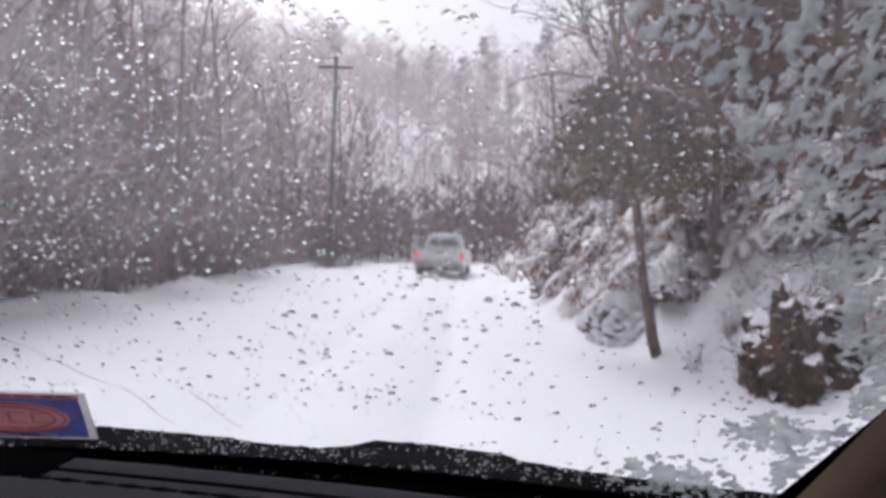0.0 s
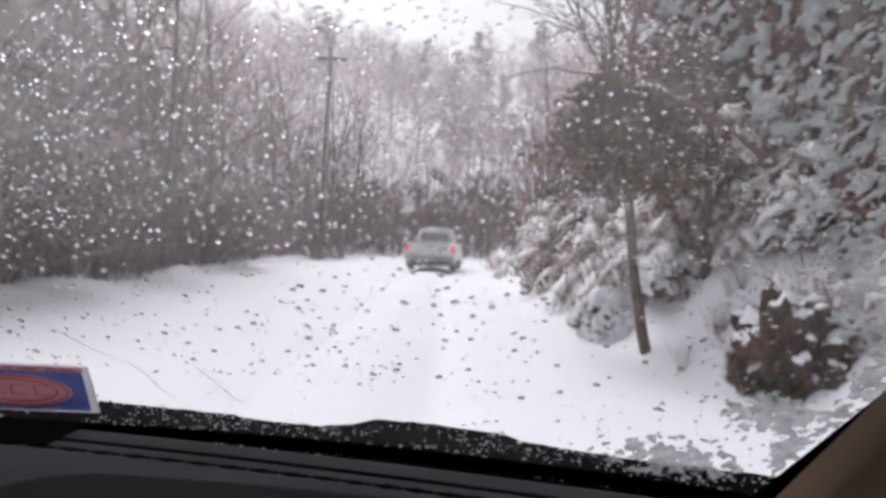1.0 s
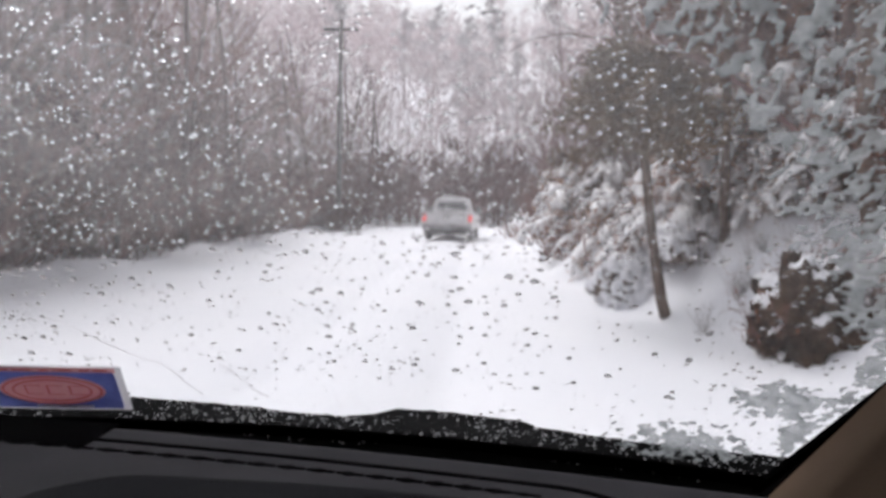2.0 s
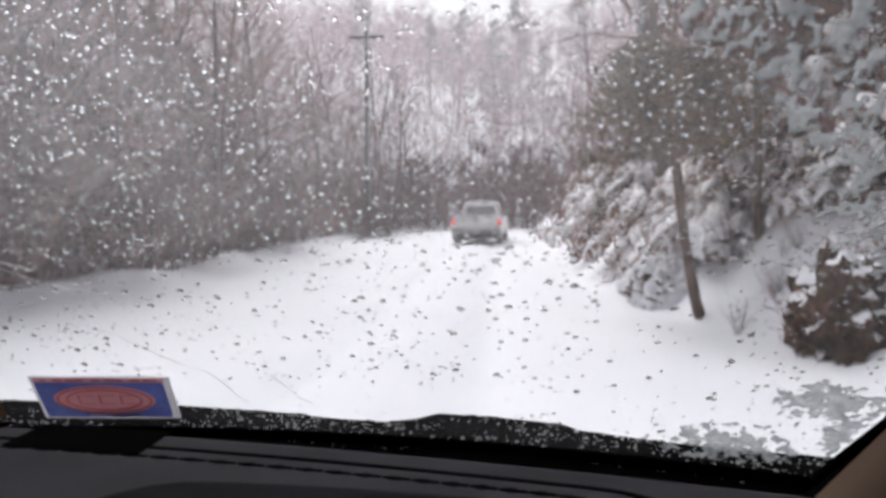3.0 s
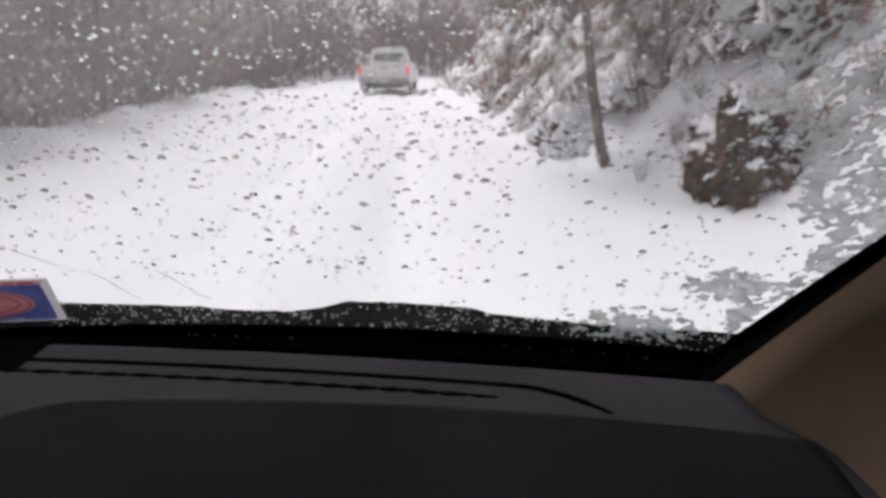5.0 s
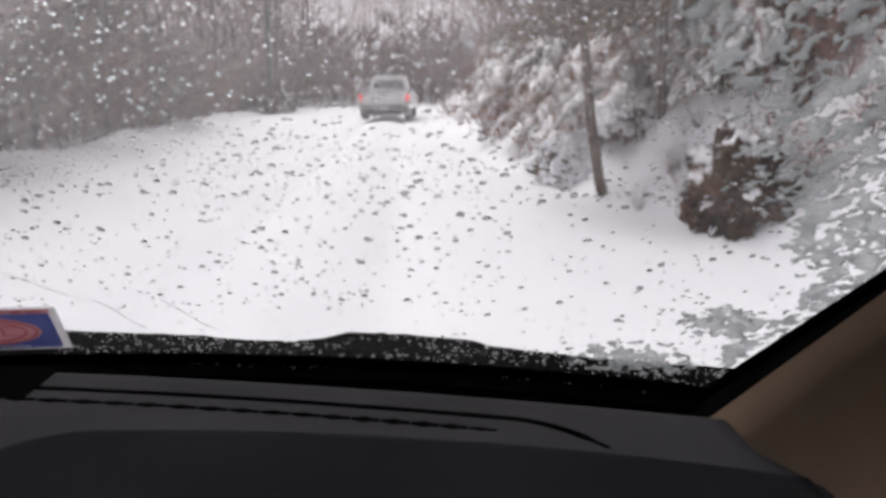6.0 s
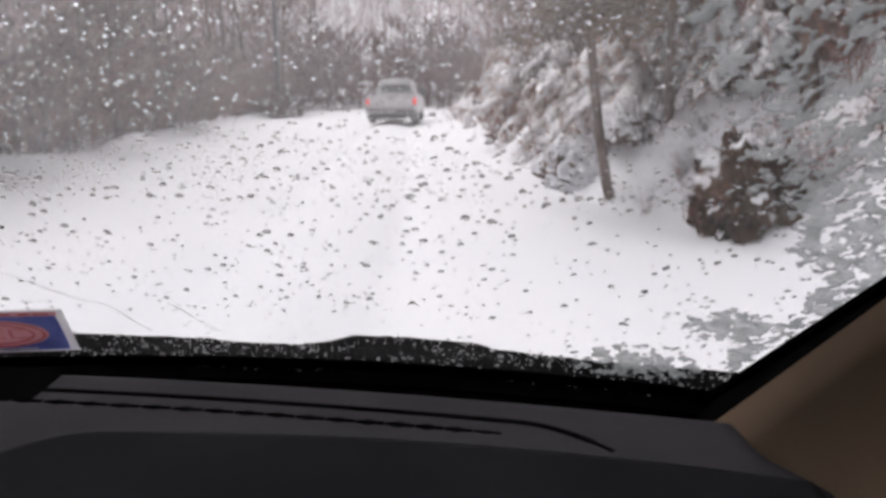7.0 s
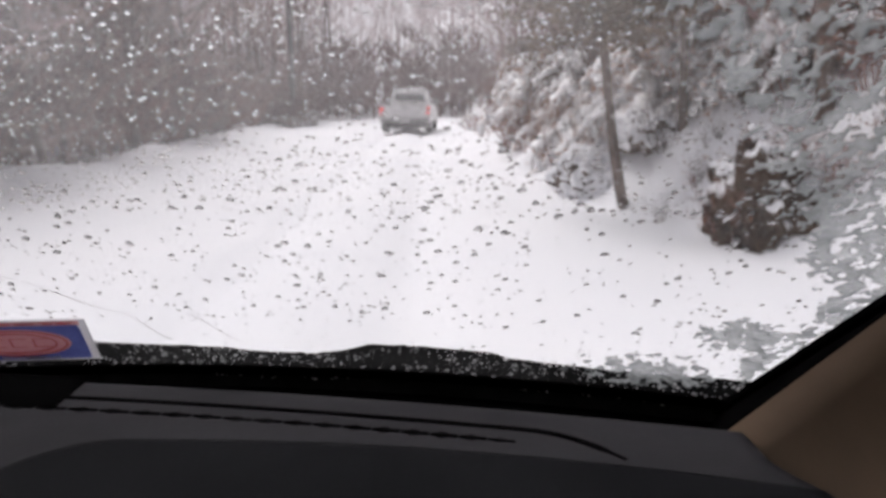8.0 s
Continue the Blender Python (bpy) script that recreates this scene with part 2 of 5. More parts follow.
mix2 = n.new("ShaderNodeMixShader")
l.new(mist.outputs[0], mix2.inputs[0])
l.new(mix1.outputs[0], mix2.inputs[1])
l.new(film.outputs[0], mix2.inputs[2])
l.new(mix2.outputs[0], out.inputs[0])
GLASS = m

m, n, l, b = material("slushy_water", 0.2)
b.inputs["Base Color"].default_value = (0.84, 0.83, 0.84, 1)
b.inputs["Transmission Weight"].default_value = 1.0
b.inputs["IOR"].default_value = 1.33
WATER = m

m, n, l, b = material("slushy_ice", 0.5)
n.remove(b)
out = n["Material Output"]
tl = n.new("ShaderNodeBsdfTranslucent")
df = n.new("ShaderNodeBsdfDiffuse")
tr = n.new("ShaderNodeBsdfTransparent")
a1 = n.new("ShaderNodeMixShader")
a1.inputs[0].default_value = 0.35
l.new(tl.outputs[0], a1.inputs[1])
l.new(df.outputs[0], a1.inputs[2])
tc = n.new("ShaderNodeTexCoord")
ns = n.new("ShaderNodeTexNoise")
ns.inputs["Scale"].default_value = 130.0
ns.inputs["Detail"].default_value = 6
l.new(tc.outputs["Object"], ns.inputs["Vector"])
rng = n.new("ShaderNodeMapRange")
rng.inputs["From Min"].default_value = 0.40
rng.inputs["From Max"].default_value = 0.64
rng.inputs["To Min"].default_value = 0.0
rng.inputs["To Max"].default_value = 0.4
l.new(ns.outputs[0], rng.inputs["Value"])
# thicker and thinner slush
thick = n.new("ShaderNodeTexNoise")
thick.inputs["Scale"].default_value = 48.0
thick.inputs["Detail"].default_value = 5
l.new(tc.outputs["Object"], thick.inputs["Vector"])
tone = n.new("ShaderNodeValToRGB")
tone.color_ramp.elements[0].position = 0.33
tone.color_ramp.elements[1].position = 0.68
tone.color_ramp.elements[0].color = (0.24, 0.256, 0.264, 1)
tone.color_ramp.elements[1].color = (0.40, 0.42, 0.43, 1)
l.new(thick.outputs[0], tone.inputs[0])
l.new(tone.outputs[0], tl.inputs[0])
l.new(tone.outputs[0], df.inputs[0])
a2 = n.new("ShaderNodeMixShader")
l.new(rng.outputs[0], a2.inputs[0])
l.new(a1.outputs[0], a2.inputs[1])
l.new(tr.outputs[0], a2.inputs[2])
bp = n.new("ShaderNodeBump")
bp.inputs["Strength"].default_value = 0.35
bp.inputs["Distance"].default_value = 0.002
l.new(ns.outputs[0], bp.inputs["Height"])
l.new(bp.outputs[0], df.inputs["Normal"])
l.new(bp.outputs[0], tl.inputs["Normal"])
l.new(a2.outputs[0], out.inputs[0])
ICE = m

# ---------------------------------------------------------------- mesh helpers
class Geo:
    """Collects vertices and faces for one mesh."""

    def __init__(self):
        self.v, self.f = [], []

    def add(self, v, f):
        o = len(self.v)
        self.v.extend(v)
        self.f.extend(tuple(i + o for i in q) for q in f)
        return self

    def tube(self, pts, radii, sides=6):
        o = len(self.v)
        pts = [Vector(p) for p in pts]
        for i, p in enumerate(pts):
            d = (pts[min(i + 1, len(pts) - 1)] - pts[max(i - 1, 0)]).normalized()
            a = d.cross(Vector((0.31, 0.95, 0.07)))
            if a.length < 0.1:
                a = d.cross(Vector((1, 0, 0)))
            a.normalize()
            c = d.cross(a)
            for k in range(sides):
                w = 2 * math.pi * k / sides
                self.v.append(tuple(p + (a * math.cos(w) + c * math.sin(w)) * radii[i]))
        for i in range(len(pts) - 1):
            for k in range(sides):
                k2 = (k + 1) % sides
                self.f.append((o + i * sides + k, o + i * sides + k2, o + (i + 1) * sides + k2, o + (i + 1) * sides + k))
        e = o + (len(pts) - 1) * sides
        self.f.append(tuple(range(e, e + sides)))
        self.f.append(tuple(range(o + sides - 1, o - 1, -1)))
        return self

    def box(self, x0, x1, y0, y1, z0, z1):
        v = [(x, y, z) for z in (z0, z1) for y in (y0, y1) for x in (x0, x1)]
        return self.add(v, [(0, 2, 3, 1), (4, 5, 7, 6), (0, 1, 5, 4), (1, 3, 7, 5), (3, 2, 6, 7), (2, 0, 4, 6)])

    def grid(self, fn, us, vs, flip=False):
        v = [tuple(fn(u, w)) for w in vs for u in us]
        k = len(us)
        f = []
        for j in range(len(vs) - 1):
            for i in range(k - 1):
                q = (j * k + i, j * k + i + 1, (j + 1) * k + i + 1, (j + 1) * k + i)
                f.append(q[::-1] if flip else q)
        return self.add(v, f)

    def prism(self, ring, z0, z1):
        """A closed outline (x, y), raised from z0 to z1."""
        k = len(ring)
        v = [(x, y, z0) for x, y in ring] + [(x, y, z1) for x, y in ring]
        f = [(i, (i + 1) % k, k + (i + 1) % k, k + i) for i in range(k)]
        return self.add(v, f + [tuple(range(k - 1, -1, -1)), tuple(range(k, 2 * k))])

    def mesh(self, name, mat, smooth=False):
        me = bpy.data.meshes.new(name)
        me.from_pydata(self.v, [], self.f)
        me.materials.append(mat)
        if smooth:
            me.polygons.foreach_set("use_smooth", [True] * len(me.polygons))
        me.update()
        return me


def thing(name, label, category, group="", kind="", at=None):
    ob = new(name)
    ob.empty_display_size = 0.05
    tagged(ob, label, category, group, kind)
    if at is not None:
        ob.matrix_basis = at
    return ob


MANY = ("twigs", "limbs", "branches", "crown", "snow", "stems", "leaves", "slush_specks", "snow_cap")


def part(name, geo, mat, parent, label="", smooth=False, bevel=0.0):
    ob = new(name, geo.mesh(name, mat, smooth))
    ob.parent = parent
    if name in MANY:
        tagged(ob, kind="stuff")
    if label:
        tagged(ob, label)
    if bevel:
        bv = ob.modifiers.new("bevel", "BEVEL")
        bv.width, bv.segments, bv.limit_method = bevel, 2, "ANGLE"
    return ob


def solo(name, geo, mat, label, category, group="", kind="", smooth=False):
    return tagged(new(name, geo.mesh(name, mat, smooth)), label, category, group, kind)


def solid(geo_fn, us, vs, thick):
    """A sheet with thickness: fn(u, v, d) gives the place at depth d."""
    g = Geo()
    g.grid(lambda u, v: geo_fn(u, v, 0.0), us, vs)
    g.grid(lambda u, v: geo_fn(u, v, thick), us, vs, True)
    nu, nv = len(us), len(vs)
    o = nu * nv
    ring = [i for i in range(nu)] + [j * nu + nu - 1 for j in range(1, nv)] + [(nv - 1) * nu + i for i in range(nu - 2, -1, -1)] + [j * nu for j in range(nv - 2, 0, -1)]
    for a, c in zip(ring, ring[1:] + ring[:1]):
        g.f.append((c, a, a + o, c + o))
    return g


def span(a, b, k):
    return [a + (b - a) * i / (k - 1) for i in range(k)]


def fbm(x, y, z=0.0, s=1.0, o=4):
    return noise.fractal(Vector((x * s, y * s, z * s)), 1.0, 2.0, o)


rnd = random.Random(7)

# ---------------------------------------------------------------- ground
def smooth_max0(d, k):
    return k * math.log1p(math.exp(min(d / k, 40.0)))


def edge_in(y):
    """How far the wood's edge bulges towards the road."""
    return float(np.interp(y, [4, 8, 14, 34], [0.0, 0.1, 1.3, 0.0]))


def land(x, y):
    left = smooth_max0(-8.6 + edge_in(y) - x, 1.0)
    foot = float(np.interp(y, [0, 5, 8, 12, 20, 40, 60], [3.5, 3.0, 2.4, 1.75, 1.65, 1.8, 2.5]))
    right = smooth_max0(x - foot - 0.35 * fbm(0.3, y, 4, 0.35, 3), 0.12)
    ahead = smooth_max0(y - 62.0, 4.0)
    h = 22.0 * (1 - math.exp(-left * 0.24 / 22.0))
    h += 1.35 * (1 - math.exp(-(right / 1.1) ** 1.5)) + 16.0 * (1 - math.exp(-right * 0.30 / 16.0))
    h += 0.30 * min(1.0, right) * fbm(x, y, 11, 1.6, 4)
    h += 46.0 * (1 - math.exp(-ahead * 0.44 / 46.0))
    off = min(1.0, (left + right + ahead) / 1.5)
    h -= 0.03 * smooth_max0(-2.5 - x, 0.6) * math.exp(-left / 4.0)
    # low ridge of ploughed snow along the wood
    h += (0.17 + 0.10 * fbm(0.0, y, 21, 0.5, 3)) * math.exp(-((x + 8.0 - edge_in(y) + 0.25 * fbm(0.0, y, 23, 0.3, 2)) / 0.42) ** 2)
    h += off * (0.35 * fbm(x, y, 1, 0.35, 4) + 0.10 * fbm(x, y, 2, 1.3, 3))
    if off < 1.0:
        rut = sum(math.exp(-((x - c - 0.12 * fbm(0, y, c, 0.15, 2)) / 0.16) ** 2) for c in (-1.65, -0.2))
        crown = math.exp(-((x + 0.92) / 0.3) ** 2)
        h += (1 - off) * (0.05 * crown - 0.075 * rut + 0.025 * fbm(x, y * 0.4, 6, 1.1, 4))
    return h


def axis(parts):
    out = []
    for a, b, s in parts:
        out += list(np.arange(a, b, s))
    return [float(c) for c in out]


gx = axis([(-2400, -400, 250), (-400, -60, 20), (-60, -14, 2.0), (-14, -9, 0.5), (-9, -6.4, 0.16), (-6.4, -4, 0.4), (-4, 8, 0.16), (8, 20, 0.6), (20, 60, 3.0), (60, 400, 20), (400, 2401, 250)])
gy = axis([(-2400, -100, 250), (-100, -10, 8.0), (-10, 2, 0.8), (2, 26, 0.22), (26, 70, 0.7), (70, 130, 3), (130, 400, 15), (400, 2401, 250)])
solo("ground", Geo().grid(lambda x, y: (x, y, land(x, y)), gx, gy), SNOW, "snow-covered road and verges with faint wheel ruts", "snow", kind="structure", smooth=True)

# ---------------------------------------------------------------- windscreen of the car that carries the view
XC = -0.45


def glass_y(x, z):
    return 0.95 - 0.25 * (x - XC) ** 2 - 1.05 * (z - 1.055)


GN = Vector((0, 1.0, 1.05)).normalized()


def on_glass(x, z, d=0.0):
    """A place on the inner face of the windscreen, d metres out along its normal."""
    return (x, glass_y(x, z) + GN.y * d, z + GN.z * d)


GX0, GX1, GZ0, GZ1 = -1.305, 0.405, 0.985, 1.53
screen = thing("windscreen", "car windscreen with wet outer face and a film for haze", "windscreen", kind="structure")
pane = part("pane", solid(on_glass, span(GX0, GX1, 31), span(GZ0, GZ1, 21), 0.004), GLASS, screen, smooth=True)
pane.visible_shadow = False
# black ceramic band along the foot and the side of the glass
part("foot_band", solid(lambda x, z, d: on_glass(x, z, -0.003 - d), span(GX0, GX1, 25), [GZ0, 1.005, 1.022], 0.002), BLACK, screen, "black ceramic band")


def seal_x(z):
    return 0.303 + 0.24 * (z - 1.06)


part("side_seal", solid(lambda u, z, d: on_glass(seal_x(z) + (GX1 + 0.01 - seal_x(z)) * u, z, -0.003 - d), [0.0, 0.5, 1.0], span(GZ0, GZ1, 21), 0.006), BLACK, screen, "black rubber seal")


def trim_edge(z):
    """Front edge of the tan pillar trim."""
    return Vector((0.244 + 0.03 * (z - 1.055), 0.700 - 1.195 * (z - 1.055), z))


def seal_fn(u, z, d):
    a = trim_edge(z)
    c = Vector(on_glass(seal_x(z) + 0.006, z, -0.010))
    p = a.lerp(c, u)
    return (p.x + d, p.y, p.z)


part("pillar_band", solid(seal_fn, span(0, 1, 5), span(0.96, GZ1 - 0.02, 18), 0.03), BLACK, screen, "black pillar edge")

# cowl: the black strip outside the foot of the glass, with a low hump
EDGE = [(-1.3, 1.052), (-0.7, 1.054), (-0.458, 1.051), (-0.321, 1.044), (-0.252, 1.037), (-0.182, 1.033), (-0.145, 1.037), (-0.112, 1.0445), (-0.041, 1.040),
        (0.03, 1.032), (0.065, 1.022), (0.188, 1.003), (0.284, 0.991), (0.336, 0.984), (0.5, 0.96)]


def cowl_edge(x):
    y = 0.95 - 0.25 * (x - XC) ** 2 + 0.055
    z98 = float(np.interp(x, [e[0] for e in EDGE], [e[1] for e in EDGE]))
    return y, 1.355 - (1.355 - z98) * (y - 0.087) / 0.893


def cowl_fn(x, v, d):
    ye, ze = cowl_edge(x)
    yg = glass_y(x, 0.985) - 0.03
    rough = 0.0022 * fbm(x, v, 3, 38, 3)
    if v <= 1:
        y = yg + (ye - yg) * v
        z = 0.955 + (ze - 0.955) * v ** 1.3 + rough * v
    else:
        y = ye + 0.03 * (v - 1)
        z = ze - 0.05 * (v - 1) ** 1.5
    return (x, y, z - d)


car_front = thing("cowl", "wet black cowl strip with slush specks below the windscreen", "cowl")
part("cowl_strip", solid(cowl_fn, span(-1.2, 0.42, 180), [0, 0.2, 0.4, 0.55, 0.7, 0.8, 0.88, 0.94, 0.98, 1.0, 1.05, 1.15, 1.4, 2.0], 0.012), COWL, car_front, smooth=True)
specks = Geo()
for i in range(2600):
    x = rnd.uniform(-1.1, 0.34)
    v = rnd.uniform(0.62, 1.0)
    if fbm(x, v, 9, 7, 3) < rnd.uniform(-0.35, 0.25):
        continue
    p = Vector(cowl_fn(x, v, 0.0))
    r = rnd.uniform(0.0004, 0.0014) * (1.7 if rnd.random() < 0.1 else 1)
    ring = [(p.x + r * (1 + 0.5 * rnd.random()) * math.cos(a), p.y + r * math.sin(a), p.z + r * 0.7 * math.sin(a)) for a in span(0, 2 * math.pi * 5 / 6, 6)]
    specks.add(ring + [(p.x, p.y - r * 0.5, p.z + r * 0.9)], [(k, (k + 1) % 6, 6) for k in range(6)])
part("slush_specks", specks, SNOW_LUMP, car_front, "small grey specks of slush")


def hood_fn(x, v, d):
    ye, ze = cowl_edge(min(x, 0.42))
    t = v * 0.85
    side = ((x - XC) / 0.85) ** 4
    return (x, ye + 0.035 + t, ze - 0.055 - 0.34 * t - 0.15 * t * t - 0.10 * side + 0.012 * fbm(x, t, 5, 6, 3) - d)


solo("car_hood", solid(hood_fn, span(-1.28, 0.40, 36), span(0, 1, 22), 0.03), SNOW, "short car hood under a blanket of snow", "car hood", smooth=True)

# ---------------------------------------------------------------- cabin shell
def dash_front(x):
    return 0.765 - 0.24 * x - 0.12 * x * x


def pad_front(x):
    """Far edge of the airbag cover."""
    y = 0.651 - 0.20 * x - 0.30 * x * x
    return y


def dash_right(y):
    return 0.246 + 0.38 * (0.70 - y) if y > 0.58 else 0.2916 - 0.06 * (0.58 - y)


def dash_fn(u, v, d):
    """u across, v from the glass (0) to the passenger (1)."""
    x0 = -1.25
    y_mid = 0.80 - 0.5 * v
    x1 = dash_right(min(max(y_mid, 0.3), 0.70))
    x = x0 + (x1 - x0) * u
    yf = dash_front(max(x, -0.75)) if x > -0.75 else dash_front(-0.75) - 0.05 * (-0.75 - x)
    y = yf + (0.33 - yf) * v
    drop = 0.0
    edge = pad_front(max(x, -0.45))
    if y < edge:
        drop = 0.10 * (edge - y) + 0.5 * (edge - y) ** 2
    lip = 0.012 * math.exp(-v / 0.012)
    return (x, y, 1.055 - drop - lip - d)


dash = thing("dashboard", "dark grey vinyl dashboard with a long defroster vent", "dashboard")
part("top_panel", solid(dash_fn, span(0, 1, 90), [0, 0.01, 0.02, 0.04, 0.07, 0.1, 0.14, 0.18, 0.22, 0.26, 0.3, 0.36, 0.44, 0.55, 0.7, 0.85, 1.0], 0.02), DASH, dash, smooth=True)
part("front_panel", Geo().grid(lambda x, v: (x, 0.33 - 0.06 * v, dash_fn(0.5, 1.0, 0)[2] - 0.003 - 0.5 * v), span(-1.25, 0.3, 4), span(0, 1, 4)).grid(lambda x, v: (x, 0.35 - 0.06 * v, dash_fn(0.5, 1.0, 0)[2] - 0.003 - 0.5 * v), span(-1.25, 0.3, 4), span(0, 1, 4), True), DASH, dash)
# trough between the panel and the glass, its shade put in as black
part("trough", solid(lambda x, v, d: (x, dash_front(max(x, -0.75)) + 0.002 + (glass_y(x, 0.985) - dash_front(max(x, -0.75)) + 0.02) * v, 1.040 - 0.062 * v - 0.035 * min(1.0, v * 8) * (1 - v) - d), span(-1.25, 0.33, 40), [0, 0.06, 0.125, 0.3, 0.6, 1.0], 0.01), BLACK, dash, "trough at the foot of the glass, black for its shade")


# airbag cover, a separate lid with rounded far corners, coloured darker for its shade
def lid_fn(u, v, d):
    v2 = v
    x_left = -0.437 + 0.0 * v2
    x = x_left + (0.262 - x_left) * u
    e = pad_front(x) - 0.002
    # rounded far corner towards the middle of the car
    du = max(0.0, (-0.30 - x) / 0.137)
    e -= 0.17 * (1 - math.sqrt(max(0.0, 1 - min(1.0, du) ** 2)))
    y = e + (0.345 - e) * v2
    full = pad_front(max(x, -0.45)) - y
    z = 1.055 - 0.10 * full - 0.5 * full * full
    rise = 0.006 * min(1.0, (e - y) / 0.004 + 0.25) * min(1.0, u / 0.006 + 0.25)
    return (x, y, z + rise - d)


part("airbag_cover", solid(lid_fn, span(0, 1, 70), [0, 0.006, 0.012, 0.03, 0.06, 0.12, 0.2, 0.35, 0.5, 0.7, 0.85, 1.0], 0.004), PAD, dash, "vinyl airbag cover with its shade in the colour", smooth=True)


# groove that bends round at its end, and the defroster slots
def groove_y(x):
    y = dash_front(x) - 0.056
    if x > 0.05:
        y -= 0.065 * ((x - 0.05) / 0.078) ** 2.2 * 0.62
    return y


def strip(pts, half, z, h):
    g = Geo()
    top = []
    for i, (x, y) in enumerate(pts):
        a, c = pts[max(i - 1, 0)], pts[min(i + 1, len(pts) - 1)]
        t = Vector((c[0] - a[0], c[1] - a[1])).normalized()
        w = half * (1.0 if 2 <= i <= len(pts) - 4 else 0.5)
        top.append(((x - t.y * w, y + t.x * w), (x + t.y * w, y - t.x * w)))
    v, f = [], []
    for p, q in top:
        v += [(*p, z + h), (*q, z + h), (*p, z - 0.004), (*q, z - 0.004)]
    for i in range(len(top) - 1):
        o, e = 4 * i, 4 * i + 4
        f += [(o, o + 1, e + 1, e), (o, e, e + 2, o + 2), (o + 1, o + 3, e + 3, e + 1)]
    return g.add(v, f)


gxs = span(-1.2, 0.05, 40) + span(0.06, 0.128, 14)
part("seam_groove", strip([(x, groove_y(max(x, -0.75)) if x < 0.05 else groove_y(x)) for x in gxs], 0.0038, 1.055, 0.0008), BLACK, dash, "black curved seam")
for i in range(20):
    x0 = 0.040 - 0.0245 * (i + 1) * (1 + 0.012 * i)
    w = 0.0232 * (1 + 0.02 * i)
    pts = [(x, dash_front(x) - 0.083) for x in span(x0, x0 + w, 7)]
    part("vent_slot", strip(pts, (0.0026, 0.0046, 0.0052, 0.0052, 0.005)[i] if i < 5 else 0.0043, 1.055, 0.0009), BLACK, dash)

# pillar trim, door and roof close the cabin
def trim_fn(u, z, d):
    a = trim_edge(z)
    y = a.y + (0.26 - 0.62 * max(0.0, z - 1.15) - a.y) * u if a.y > 0.26 - 0.62 * max(0.0, z - 1.15) else a.y - 0.1 * u
    x = a.x + 0.035 * u + 0.02 * math.sin(math.pi * min(1.0, u * 1.2))
    return (x + d, y, z)


solo("pillar_trim", solid(trim_fn, span(0, 1, 10), span(0.80, 1.50, 20), 0.03), BEIGE, "tan cloth-covered trim on the windscreen pillar", "pillar trim", kind="structure", smooth=True)


def side_wall(x, s):
    g = Geo()
    a, b = sorted((x, x + 0.05 * s))
    g.box(a, b, -1.7, 0.62, 0.3, 1.0)
    g.box(a, b, -1.7, -0.55, 1.0, 1.5)
    g.box(a, b, -1.7, 0.44, 1.46, 1.56)
    return g


# unseen right and rear sides, left windowless to keep daylight off the dash
solo("wall_right", Geo().box(0.40, 0.45, -1.7, 0.62, 0.3, 1.0).box(0.40, 0.45, -1.7, 0.44, 1.0, 1.56), BEIGE, "tan inner side of the car, windowless to darken the cabin", "car side", kind="structure")
solo("wall_left", side_wall(-1.32, -1), BEIGE, "tan inner side of the car with a door window", "car side", kind="structure")
solo("wall_back", Geo().box(-1.37, 0.45, -1.76, -1.7, 0.3, 1.56), BEIGE, "tan rear end of the car, windowless to darken the cabin", "car rear", kind="structure")
solo("ceiling", Geo().box(-1.37, 0.45, -1.76, 0.445, 1.56, 1.60), LINING, "grey cloth headlining of the car", "headlining", kind="structure")
solo("floor", Geo().box(-1.37, 0.45, -1.76, 0.9, 0.26, 0.30), PAD, "dark carpet floor of the car", "car floor", kind="structure")
solo("wall_front", Geo().box(-1.37, 0.44, 0.90, 0.94, 0.26, 0.95), BLACK, "black bulkhead below the windscreen", "bulkhead", kind="structure")


# ---------------------------------------------------------------- cards on the dashboard
def ellipse(cx, cy, a, b, k=40):
    return [(cx + a * math.cos(2 * math.pi * i / k), cy + b * math.sin(2 * math.pi * i / k)) for i in range(k)]


def card(name, label, cx, w, z0, z1, y0, y1, turn, base, edge):
    """A stiff card that stands on the dash and leans towards the cabin, on the glass."""
    h = math.hypot(z1 - z0, y1 - y0)
    tilt = math.degrees(math.atan2(z1 - z0, -(y1 - y0)))
    t = thing(name, label, "card", at=pose(cx, y0, z0) @ pose(0, 0, 0, 0, 0, turn) @ pose(0, 0, 0, 180 - tilt, 0, 0))
    part("board", Geo().box(-w / 2, w / 2, 0, h, -0.0012, 0.0012), edge, t)
    if base is CARD_BLUE:
        hole = ellipse(-0.002, h * 0.46, w * 0.37, h * 0.34)
        rim = []
        for x, y in hole:
            dx, dy = x + 0.002, y - h * 0.46
            k = min((w / 2 - 0.006) / max(abs(dx), 1e-6), (h * 0.42) / max(abs(dy), 1e-6))
            rim.append((-0.002 + dx * k, h * 0.46 + dy * k))
        part("print", Geo().add([(x, y, 0.0014) for x, y in hole + rim], [(i, (i + 1) % 40, 40 + (i + 1) % 40, 40 + i) for i in range(40)]), base, t)
        return t, w, h
    part("print", Geo().add([(-w / 2 + 0.003, 0.003, 0.0014), (w / 2 - 0.006, 0.003, 0.0014), (w / 2 - 0.006, h - 0.002, 0.0014), (-w / 2 + 0.003, h - 0.002, 0.0014)], [(0, 1, 2, 3)]), base, t)
    return t, w, h


